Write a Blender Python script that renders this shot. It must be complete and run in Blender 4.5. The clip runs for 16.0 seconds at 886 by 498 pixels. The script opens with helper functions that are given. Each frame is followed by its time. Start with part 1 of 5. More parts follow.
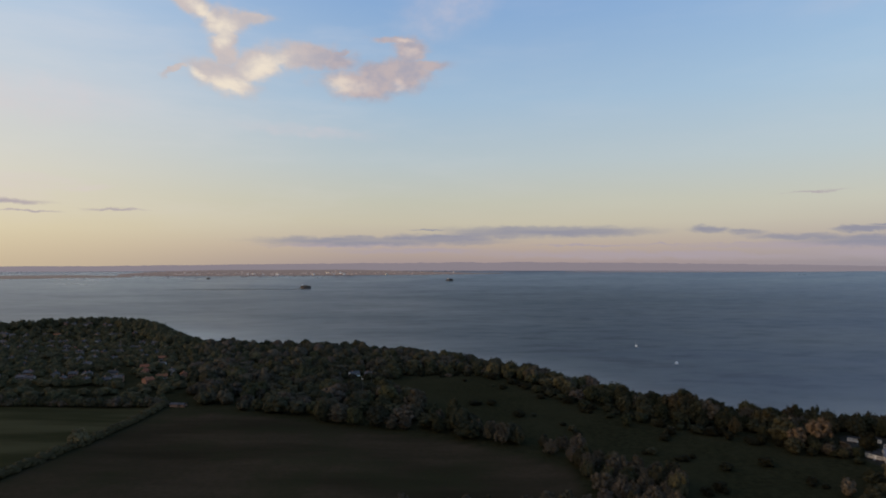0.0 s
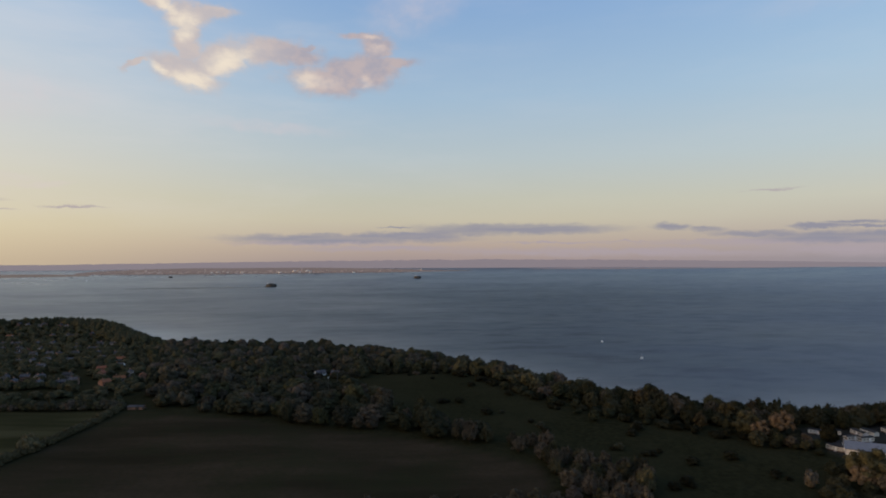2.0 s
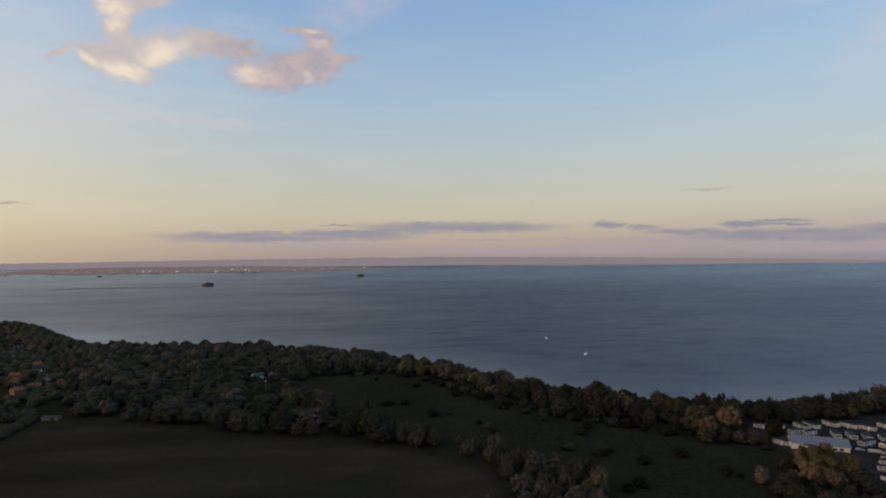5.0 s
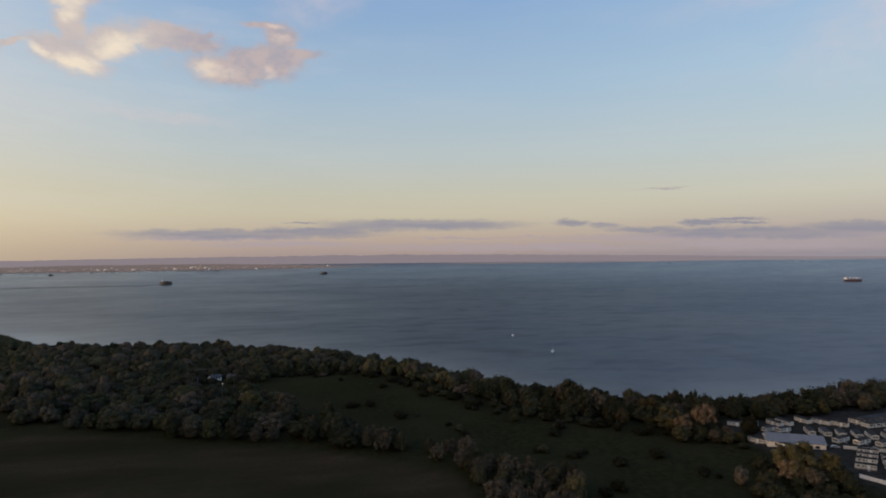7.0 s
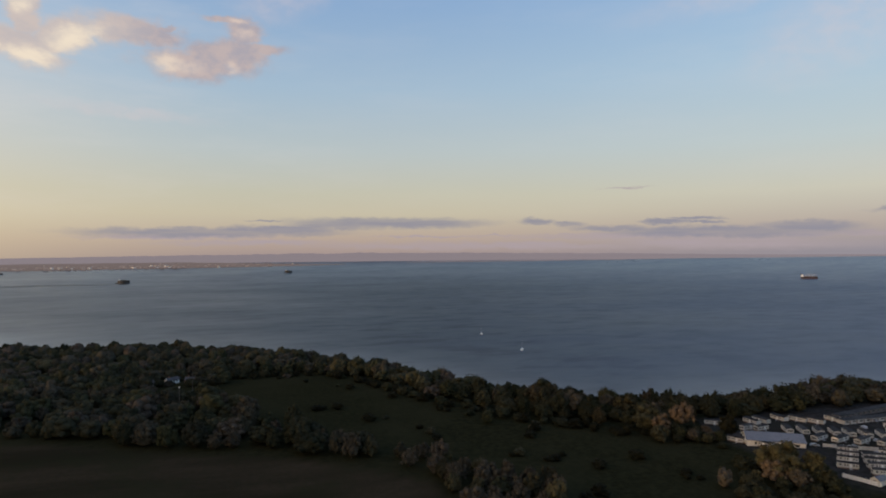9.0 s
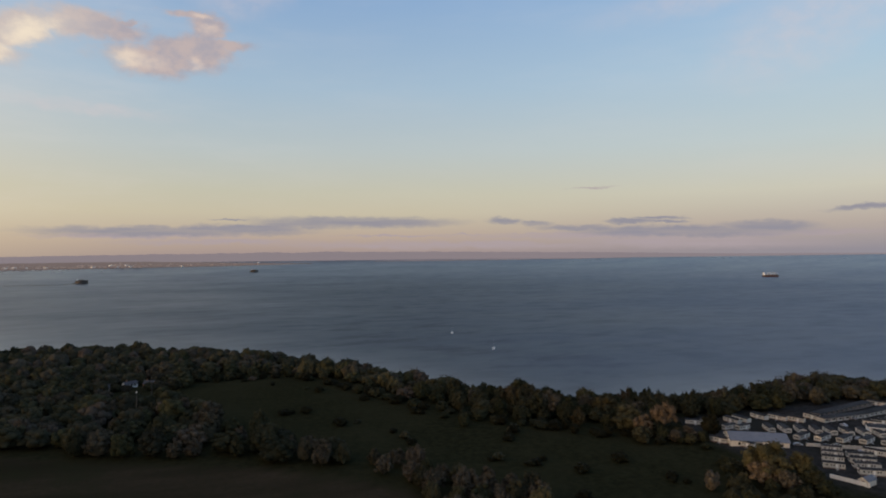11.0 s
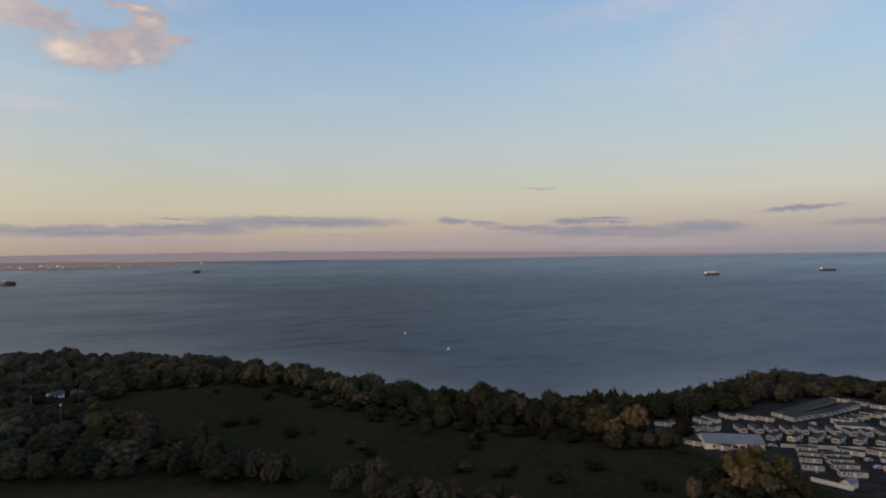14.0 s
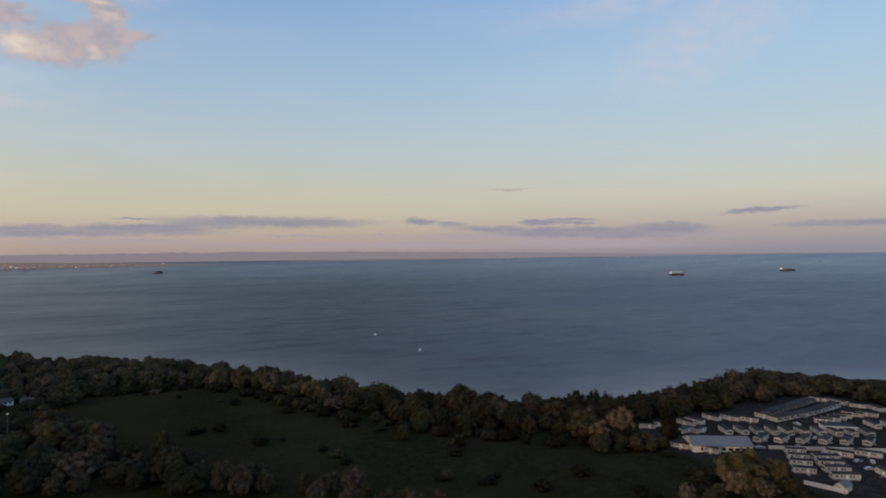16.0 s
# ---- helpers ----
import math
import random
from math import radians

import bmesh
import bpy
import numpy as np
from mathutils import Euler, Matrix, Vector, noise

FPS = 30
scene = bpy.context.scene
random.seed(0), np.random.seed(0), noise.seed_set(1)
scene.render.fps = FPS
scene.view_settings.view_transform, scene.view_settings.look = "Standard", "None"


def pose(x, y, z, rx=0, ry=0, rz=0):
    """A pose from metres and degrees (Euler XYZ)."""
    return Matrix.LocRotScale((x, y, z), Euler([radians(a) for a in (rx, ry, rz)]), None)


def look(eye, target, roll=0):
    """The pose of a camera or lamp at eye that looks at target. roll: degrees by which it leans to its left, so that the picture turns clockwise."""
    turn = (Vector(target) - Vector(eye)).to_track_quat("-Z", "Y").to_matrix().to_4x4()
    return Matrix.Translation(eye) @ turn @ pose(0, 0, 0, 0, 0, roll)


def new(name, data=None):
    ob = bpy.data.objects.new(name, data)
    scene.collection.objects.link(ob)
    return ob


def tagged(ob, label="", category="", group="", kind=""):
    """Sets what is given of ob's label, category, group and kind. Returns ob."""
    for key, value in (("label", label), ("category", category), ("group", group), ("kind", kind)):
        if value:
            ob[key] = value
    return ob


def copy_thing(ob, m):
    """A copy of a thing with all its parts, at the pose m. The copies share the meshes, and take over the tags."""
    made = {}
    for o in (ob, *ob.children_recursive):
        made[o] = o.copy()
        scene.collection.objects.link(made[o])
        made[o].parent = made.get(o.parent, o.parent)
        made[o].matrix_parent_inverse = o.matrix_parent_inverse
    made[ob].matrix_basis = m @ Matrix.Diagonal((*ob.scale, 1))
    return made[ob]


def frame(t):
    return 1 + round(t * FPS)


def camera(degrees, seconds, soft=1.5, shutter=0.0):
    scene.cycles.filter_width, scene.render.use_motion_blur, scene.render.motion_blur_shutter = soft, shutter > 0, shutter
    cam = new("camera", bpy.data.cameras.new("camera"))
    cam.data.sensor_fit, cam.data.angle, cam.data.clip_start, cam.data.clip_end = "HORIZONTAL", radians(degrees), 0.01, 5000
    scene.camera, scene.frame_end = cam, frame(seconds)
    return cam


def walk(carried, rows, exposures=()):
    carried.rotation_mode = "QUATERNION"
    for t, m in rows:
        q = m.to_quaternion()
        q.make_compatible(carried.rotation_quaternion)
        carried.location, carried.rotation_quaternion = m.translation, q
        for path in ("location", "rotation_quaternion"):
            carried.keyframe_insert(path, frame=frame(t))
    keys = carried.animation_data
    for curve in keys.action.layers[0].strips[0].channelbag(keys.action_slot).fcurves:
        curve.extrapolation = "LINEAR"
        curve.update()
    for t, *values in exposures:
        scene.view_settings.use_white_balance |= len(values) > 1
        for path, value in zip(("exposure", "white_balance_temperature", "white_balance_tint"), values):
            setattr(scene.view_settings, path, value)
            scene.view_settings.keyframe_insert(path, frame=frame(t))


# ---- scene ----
cam = camera(69.89, 16.0, soft=1.9)
# seconds, place, heading clockwise from +y, tilt up, roll (degrees)
PATH = [
    (0, 0.01, 0.00, 143.40, 0.017, 1.218, 0.036),
    (0.5, 0.16, 1.18, 143.23, 0.613, 1.151, -0.058),
    (1, 0.29, 2.45, 143.05, 1.300, 1.079, -0.085),
    (1.5, 0.38, 3.92, 142.88, 2.104, 1.037, -0.129),
    (2, 0.43, 5.68, 142.70, 2.936, 0.988, -0.169),
    (2.5, 0.45, 7.78, 142.52, 3.830, 0.941, -0.222),
    (3, 0.47, 10.23, 142.33, 4.723, 0.904, -0.271),
    (3.5, 0.49, 12.98, 142.14, 5.589, 0.886, -0.300),
    (4, 0.52, 15.93, 141.95, 6.407, 0.867, -0.310),
    (6.5, 0.94, 36.42, 140.24, 10.489, 0.604, -0.400),
    (7, 1.07, 40.64, 139.80, 11.266, 0.558, -0.410),
    (7.5, 1.19, 44.85, 139.34, 12.042, 0.514, -0.416),
    (8, 1.29, 49.05, 138.86, 12.853, 0.466, -0.408),
    (8.5, 1.38, 53.22, 138.40, 13.597, 0.432, -0.402),
    (9, 1.45, 57.38, 137.97, 14.322, 0.396, -0.423),
    (11.5, 1.81, 77.37, 135.99, 17.948, 0.283, -0.455),
    (12, 2.04, 81.48, 135.67, 18.714, 0.268, -0.462),
    (12.5, 2.28, 85.58, 135.36, 19.523, 0.266, -0.468),
    (13, 2.48, 89.67, 135.02, 20.316, 0.256, -0.501),
    (13.5, 2.64, 93.73, 134.64, 21.080, 0.261, -0.508),
    (14, 2.78, 97.77, 134.24, 21.834, 0.258, -0.522),
    (14.5, 2.89, 101.81, 133.84, 22.561, 0.258, -0.505),
    (15, 2.97, 105.85, 133.41, 23.304, 0.286, -0.523),
    (15.5, 3.01, 109.89, 132.96, 24.071, 0.295, -0.527),
    (16, 3.03, 113.93, 132.49, 24.773, 0.295, -0.470),
]


def aim(x, y, z, heading, tilt, roll):
    h, e = radians(heading), radians(tilt)
    way = Vector((math.sin(h) * math.cos(e), math.cos(h) * math.cos(e), math.sin(e)))
    return look((x, y, z), Vector((x, y, z)) + way * 100, roll)


TINT = [(0, -0.02, 6330, 10), (4, -0.02, 6500, 10), (8, -0.02, 6590, 10), (12, -0.02, 6670, 10), (14, -0.02, 6590, 10), (16, -0.02, 6420, 10)]   # the clip drifts warmer, then back
walk(cam, [(t, aim(*row)) for t, *row in PATH], TINT)

# ---- light ----
SUN_AZ, SUN_EL = -106.0, 2.2          # degrees, clockwise from +y, above the horizon


def to_sun():
    a, e = radians(SUN_AZ), radians(SUN_EL)
    return Vector((math.sin(a) * math.cos(e), math.cos(a) * math.cos(e), math.sin(e)))


class Nodes:
    """Short hand for node trees."""

    def __init__(self, tree):
        self.tree, self.n = tree, tree.nodes

    def put(self, value, socket):
        if value is None:
            return
        if isinstance(value, bpy.types.NodeSocket):
            self.tree.links.new(value, socket)
        elif hasattr(value, "__len__") and len(value) == 3 and socket.type == "RGBA":
            socket.default_value = (*value, 1)
        else:
            socket.default_value = value

    def math(self, op, a, b=None, c=None, clamp=False):
        m = self.n.new("ShaderNodeMath")
        m.operation, m.use_clamp = op, clamp
        for value, socket in zip((a, b, c), m.inputs):
            self.put(value, socket)
        return m.outputs[0]

    def step(self, x, lo, hi, a=0.0, b=1.0):
        m = self.n.new("ShaderNodeMapRange")
        m.interpolation_type = "SMOOTHSTEP"
        for value, socket in zip((x, lo, hi, a, b), m.inputs):
            self.put(value, socket)
        return m.outputs[0]

    def mix(self, f, a, b, blend="MIX"):
        m = self.n.new("ShaderNodeMix")
        m.data_type, m.blend_type = "RGBA", blend
        self.put(f, m.inputs[0]), self.put(a, m.inputs[6]), self.put(b, m.inputs[7])
        return m.outputs[2]

    def noise(self, vector, scale, detail=4.0, rough=0.55, out=0):
        m = self.n.new("ShaderNodeTexNoise")
        self.put(vector, m.inputs["Vector"])
        m.inputs["Scale"].default_value, m.inputs["Detail"].default_value = scale, detail
        m.inputs["Roughness"].default_value = rough
        return m.outputs[out]

    def scaled(self, vector, scale, move=(0, 0, 0), turn=0.0):
        m = self.n.new("ShaderNodeMapping")
        self.put(vector, m.inputs[0])
        m.inputs["Location"].default_value, m.inputs["Scale"].default_value = move, scale
        m.inputs["Rotation"].default_value = (0, 0, radians(turn))
        return m.outputs[0]

    def ramp(self, x, stops):
        m = self.n.new("ShaderNodeValToRGB")
        self.put(x, m.inputs[0])
        while len(m.color_ramp.elements) < len(stops):
            m.color_ramp.elements.new(0.5)
        for e, (at, c) in zip(m.color_ramp.elements, stops):
            e.position, e.color = at, (*c, 1)
        return m.outputs[0]

    def join(self, x, y, z):
        m = self.n.new("ShaderNodeCombineXYZ")
        for value, socket in zip((x, y, z), m.inputs):
            self.put(value, socket)
        return m.outputs[0]


def srgb(r, g, b):
    return tuple((v / 255 / 12.92 if v < 10.3 else ((v / 255 + 0.055) / 1.055) ** 2.4) for v in (r, g, b))


def build_sky():
    world = bpy.data.worlds.new("sky")
    scene.world = world
    world.use_nodes = True
    world.node_tree.nodes.clear()
    k = Nodes(world.node_tree)
    coords = k.n.new("ShaderNodeTexCoord").outputs["Generated"]
    sep = k.n.new("ShaderNodeSeparateXYZ")
    k.put(coords, sep.inputs[0])
    x, y, z = sep.outputs
    deg = 180 / math.pi
    el = k.math("MULTIPLY", k.math("ARCSINE", z), deg)
    az = k.math("MULTIPLY", k.math("ARCTAN2", x, y), deg)
    # clear evening sky: warm and pale towards the sun, blue away from it and above
    nishita = k.n.new("ShaderNodeTexSky")
    nishita.sky_type, nishita.sun_disc = "NISHITA", False
    nishita.sun_elevation, nishita.sun_rotation = radians(SUN_EL), radians(SUN_AZ)
    nishita.altitude, nishita.dust_density, nishita.ozone_density = 120, 1.2, 1.5
    clear = k.mix(1.0, nishita.outputs[0], (0.14, 0.14, 0.14), "MULTIPLY")
    up = k.math("DIVIDE", k.math("MAXIMUM", el, 0.0), 90.0)
    sunward = k.ramp(up, [(0.0, srgb(214, 194, 160)), (0.030, srgb(228, 213, 178)), (0.08, srgb(226, 219, 202)), (0.15, srgb(214, 218, 220)), (0.22, srgb(192, 210, 229)), (0.30, srgb(156, 187, 224)), (1.0, srgb(86, 120, 176))])
    middle = k.ramp(up, [(0.0, srgb(172, 155, 152)), (0.016, srgb(190, 173, 161)), (0.040, srgb(204, 196, 175)), (0.060, srgb(201, 199, 182)), (0.10, srgb(190, 201, 204)), (0.16, srgb(169, 194, 216)), (0.26, srgb(136, 172, 216)), (1.0, srgb(78, 112, 170))])
    away = k.ramp(up, [(0.0, srgb(150, 148, 160)), (0.025, srgb(184, 174, 170)), (0.055, srgb(206, 204, 192)), (0.10, srgb(194, 208, 213)), (0.17, srgb(175, 204, 227)), (0.27, srgb(150, 187, 230)), (1.0, srgb(70, 104, 164))])
    west = k.step(az, -45.0, 0.0, 1.0, 0.0)
    east = k.step(az, 5.0, 60.0)
    haze = k.mix(east, k.mix(west, middle, sunward), away)
    sky = k.mix(0.15, haze, clear)
    # the glow round the low sun
    dot = k.n.new("ShaderNodeVectorMath")
    dot.operation = "DOT_PRODUCT"
    k.put(coords, dot.inputs[0])
    dot.inputs[1].default_value = tuple(to_sun())
    glow = k.math("POWER", k.step(dot.outputs["Value"], 0.36, 1.0), 1.6)
    sky = k.mix(glow, sky, (1.45, 1.0, 0.62))
    # clouds, as soft lobes in heading and height, broken up by noise
    flat = k.join(az, el, 0.0)
    wob = k.noise(k.scaled(flat, (0.16, 0.30, 1)), 1.0, 6.0, 0.6, 1)
    wsep = k.n.new("ShaderNodeSeparateXYZ")
    k.put(wob, wsep.inputs[0])
    ax = k.math("ADD", az, k.math("MULTIPLY", k.math("SUBTRACT", wsep.outputs[0], 0.5), 2.2))
    ay = k.math("ADD", el, k.math("MULTIPLY", k.math("SUBTRACT", wsep.outputs[1], 0.5), 1.3))
    wob2 = k.noise(k.scaled(flat, (0.55, 0.75, 1)), 1.0, 5.0, 0.6, 1)
    wsep2 = k.n.new("ShaderNodeSeparateXYZ")
    k.put(wob2, wsep2.inputs[0])
    ax = k.math("ADD", ax, k.math("MULTIPLY", k.math("SUBTRACT", wsep2.outputs[0], 0.5), 1.6))
    ay = k.math("ADD", ay, k.math("MULTIPLY", k.math("SUBTRACT", wsep2.outputs[1], 0.5), 1.1))
    bx = k.math("ADD", az, k.math("MULTIPLY", k.math("SUBTRACT", wsep.outputs[0], 0.5), 4.0))
    crest = k.noise(k.scaled(flat, (0.55, 1.3, 1), move=(1.7, 5.2, 0)), 1.0, 6.0, 0.66)
    by = k.math("ADD", el, k.math("ADD", k.math("MULTIPLY", k.math("SUBTRACT", wsep.outputs[2], 0.5), 0.25), k.math("MULTIPLY", k.math("SUBTRACT", crest, 0.5), 0.95)))

    def lobe(px, py, cx, cy, rx, ry, lean=0.0, inner=0.30, grow=1.0):
        dx = k.math("SUBTRACT", px, cx)
        dy = k.math("SUBTRACT", k.math("SUBTRACT", py, cy), k.math("MULTIPLY", dx, lean))
        dx, dy = k.math("DIVIDE", dx, rx * grow), k.math("DIVIDE", dy, ry * grow)
        r = k.math("SQRT", k.math("ADD", k.math("MULTIPLY", dx, dx), k.math("MULTIPLY", dy, dy)))
        return k.step(r, inner, 1.22, 1.0, 0.0)

    def union(lobes):
        total = lobes[0]
        for one in lobes[1:]:
            total = k.math("MAXIMUM", total, one)
        return total

    fine = k.noise(k.scaled(flat, (0.55, 0.8, 1)), 1.0, 5.0, 0.56)
    heap = union([lobe(ax, ay, *row, inner=-0.1, grow=1.18) for row in HEAP])
    heap = k.step(k.math("ADD", heap, k.math("MULTIPLY", k.math("SUBTRACT", fine, 0.50), 0.7)), -0.06, 0.60)
    heap = k.math("MULTIPLY", heap, k.step(union([lobe(ax, ay, *row, inner=0.2, grow=1.5) for row in HEAP]), 0.0, 0.35))
    cream = k.step(union([lobe(ax, ay, *row, inner=-0.1, grow=1.28) for row in CREAM]), 0.0, 1.0)
    wisp = union([lobe(ax, ay, *row) for row in WISPS])
    wisp = k.math("MULTIPLY", wisp, k.step(fine, 0.30, 0.75, 0.14, 0.34))
    streak = k.noise(k.scaled(flat, (0.10, 1.6, 1)), 1.0, 5.0, 0.6)
    bank = union([lobe(bx, by, *row, inner=0.40, grow=1.16) for row in BANK])
    bank = k.math("MULTIPLY", bank, k.step(streak, 0.28, 0.60, 0.55, 1.0), clamp=True)
    faint = union([lobe(bx, by, *row, inner=0.2) for row in FAINT])
    faint = k.math("MULTIPLY", faint, k.step(streak, 0.30, 0.65, 0.50, 0.95), clamp=True)
    # the heap is cream where it faces the sun, mauve on the far side
    lump = k.noise(k.scaled(flat, (0.52, 0.80, 1), move=(3.1, 0.4, 0)), 1.0, 5.0, 0.6)
    mauve = k.mix(k.step(lump, 0.35, 0.65), srgb(168, 162, 171), srgb(188, 173, 172))
    lit = k.mix(k.step(ax, -14.0, -5.0), srgb(236, 221, 200), srgb(212, 193, 183))
    mauve = k.mix(k.step(ax, -15.0, -9.0, 0.45, 0.0), mauve, srgb(214, 203, 194))
    warm = k.mix(k.math("MULTIPLY", cream, k.step(lump, 0.30, 0.62, 0.50, 1.0)), mauve, lit)
    veil = k.noise(k.scaled(flat, (0.045, 0.21, 1), turn=4), 1.0, 6.0, 0.62)
    veil = k.math("MULTIPLY", k.step(veil, 0.42, 0.72, 0.0, 0.20), k.math("MULTIPLY", k.step(el, 1.0, 6.0), k.step(az, -12.0, 8.0, 1.0, 0.35)))
    sky = k.mix(veil, sky, srgb(220, 214, 212))
    sky = k.mix(wisp, sky, srgb(214, 198, 198))
    sky = k.mix(k.math("MULTIPLY", heap, 0.95), sky, warm)
    sky = k.mix(faint, sky, srgb(168, 156, 162))
    sky = k.mix(k.math("MULTIPLY", bank, 0.92), sky, srgb(141, 140, 153))
    back = k.n.new("ShaderNodeBackground")
    k.put(sky, back.inputs[0])
    back.inputs[1].default_value = SKY_STRENGTH
    out = k.n.new("ShaderNodeOutputWorld")
    world.node_tree.links.new(back.outputs[0], out.inputs[0])


# cloud lobes: heading, height above the horizon, half width, half height (degrees), lean
SKY_STRENGTH = 1.06
HEAP = [(-21.4, 20.79, 1.9, 0.86, -0.39), (-19.3, 19.78, 2.1, 1.14, 0.01), (-16.7, 20.42, 1.5, 0.37, 0.09), (-19.2, 18.21, 1.2, 1.3, 0.1), (-23.0, 15.68, 1.1, 0.26, 0.41), (-19.4, 15.52, 3.0, 1.15, -0.21), (-16.5, 16.64, 2.9, 1.44, 0.36), (-13.2, 17.57, 2.5, 1.07, 0.06), (-10.7, 17.63, 3.2, 0.94, -0.04), (-7.1, 15.79, 4.0, 1.17, -0.02), (-3.8, 16.58, 2.8, 1.5, 0.01), (-3.1, 18.49, 1.5, 1.28, 0.01), (-1.6, 17.38, 2.0, 0.5, 0.0), (-4.3, 19.45, 2.2, 0.35, 0.02), (-9.2, 18.29, 0.9, 0.23, 0.05), (-19.0, 17.2, 1.1, 1.2, 0.0), (-17.4, 20.2, 2.2, 0.7, 0.1), (-12.0, 17.8, 3.2, 1.1, 0.0), (-7.2, 15.3, 3.0, 1.0, 0.0), (-22.3, 20.9, 1.4, 0.7, -0.4), (-5.4, 16.4, 3.0, 1.3, 0.0)]
CREAM = [(-20.8, 20.42, 1.4, 0.69, -0.44), (-19.5, 19.39, 1.5, 0.83, 0.11), (-19.0, 14.93, 2.1, 0.73, -0.16), (-16.1, 16.48, 1.9, 1.06, 0.26), (-8.8, 15.59, 2.6, 0.8, -0.06), (-3.9, 15.6, 0.7, 0.5, 0.02), (-18.3, 15.2, 1.6, 0.6, 0.0), (-15.3, 16.9, 1.6, 1.0, 0.2), (-19.4, 18.6, 0.9, 0.9, 0.0), (-3.7, 19.52, 0.9, 0.27, 0.02), (-3.1, 18.36, 0.9, 0.59, 0.01), (-21.3, 15.53, 1.0, 0.42, -0.2)]
WISPS = [(-33.0, 12.4, 8.0, 2.2, 0.05), (0.5, 21.8, 5.0, 2.4, 0.2), (-12.0, 11.5, 7.0, 0.6, -0.03), (48.0, 17.5, 9.0, 4.0, 0.35), (44.0, 21.0, 14.0, 1.6, 0.12), (-38.0, 6.0, 8.0, 1.0, 0.0), (-36.0, 5.2, 5.0, 0.7, 0.0), (-33.0, 6.5, 4.0, 0.45, 0.0), (-30.0, 6.0, 3.0, 0.35, 0.0)]
BANK = [(9.6, 2.77, 8.4, 0.49, -0.01), (5.1, 2.58, 4.5, 0.49, -0.0), (-5.5, 1.93, 10.2, 0.43, -0.0), (0.3, 2.18, 4.8, 0.4, -0.0), (22.9, 2.74, 1.5, 0.32, -0.02), (25.8, 2.45, 1.5, 0.24, -0.02), (33.9, 2.58, 1.9, 0.23, -0.03), (36.3, 2.81, 2.0, 0.15, -0.03), (36.7, 2.5, 1.7, 0.11, -0.03), (29.6, 2.06, 4.0, 0.27, -0.02), (37.7, 1.66, 8.8, 0.48, -0.02), (44.2, 1.92, 3.3, 0.45, -0.03), (-1.3, 2.94, 1.6, 0.08, 0.0), (51.1, 3.22, 3.0, 0.22, 0.05), (55.5, 2.05, 2.6, 0.25, 0.03), (60.0, 2.0, 5.0, 0.3, 0.02)]
FAINT = [(12.9, 1.51, 6.5, 0.08, -0.01), (19.4, 1.57, 3.6, 0.08, -0.01), (17.4, 0.65, 18.2, 0.45, -0.01), (38.0, 0.77, 12.1, 0.66, -0.02), (-2.9, 1.06, 8.8, 0.32, -0.0), (25.4, 1.58, 4.2, 0.1, -0.02), (30.5, 5.6, 2.6, 0.12, 0.0), (-35.5, 4.6, 4.0, 0.26, 0.0), (-27.6, 4.25, 2.2, 0.12, 0.0), (-33.5, 3.9, 2.6, 0.10, 0.0), (-8.0, 1.5, 9.0, 0.22, 0.0), (30.0, 1.4, 12.0, 0.35, 0.0), (46.0, 1.3, 8.0, 0.30, 0.0)]
build_sky()

sun_data = bpy.data.lights.new("sun", "SUN")
sun_data.energy, sun_data.angle, sun_data.color = 1.35, radians(0.6), (1.0, 0.69, 0.44)
sun = new("sun", sun_data)
sun.matrix_world = look(tuple(to_sun() * 200 + Vector((0, 0, 400))), (0, 0, 400))

# ---- materials ----
def surface(name, a, b, scale=1.0, rough=0.8, bump=0.0, bump_scale=None, metal=0.0, spec=0.3, vary=0.0, coarse=0.0, island=False):
    """Two colours mixed by noise at two scales, with relief; vary: spread of brightness from object to object."""
    m = bpy.data.materials.new(name)
    m.use_nodes = True
    k = Nodes(m.node_tree)
    bsdf = k.n["Principled BSDF"]
    at = k.n.new("ShaderNodeNewGeometry")
    place = at.outputs["Position"]
    grain = k.noise(place, scale, 5.0, 0.6)
    broad = k.noise(place, scale * 0.13, 3.0, 0.5)
    f = k.math("ADD", k.math("MULTIPLY", grain, 0.6), k.math("MULTIPLY", broad, 0.4))
    colour = k.mix(k.step(f, 0.35, 0.65), a, b)
    if coarse:
        colour = k.mix(k.step(k.noise(place, coarse, 3.0), 0.35, 0.7, 0.0, 0.6), colour, tuple(v * 0.6 for v in a))
    if vary:
        r = at.outputs["Random Per Island"] if island else k.n.new("ShaderNodeObjectInfo").outputs["Random"]
        tone = k.n.new("ShaderNodeHueSaturation")
        k.put(k.math("MULTIPLY_ADD", r, 2 * vary, 1 - vary), tone.inputs["Value"])
        k.put(k.math("MULTIPLY_ADD", k.math("FRACT", k.math("MULTIPLY", r, 7.31)), 0.02, 0.49), tone.inputs["Hue"])
        k.put(colour, tone.inputs["Color"])
        colour = tone.outputs[0]
    k.put(colour, bsdf.inputs["Base Color"])
    k.put(k.step(grain, 0.2, 0.8, max(0.0, rough - 0.1), min(1.0, rough + 0.1)), bsdf.inputs["Roughness"])
    bsdf.inputs["Metallic"].default_value, bsdf.inputs["Specular IOR Level"].default_value = metal, spec
    if bump:
        b_ = k.n.new("ShaderNodeBump")
        b_.inputs["Strength"].default_value, b_.inputs["Distance"].default_value = bump, 0.3
        k.put(k.noise(place, bump_scale or scale * 2, 6.0, 0.65), b_.inputs["Height"])
        k.put(b_.outputs[0], bsdf.inputs["Normal"])
    return m


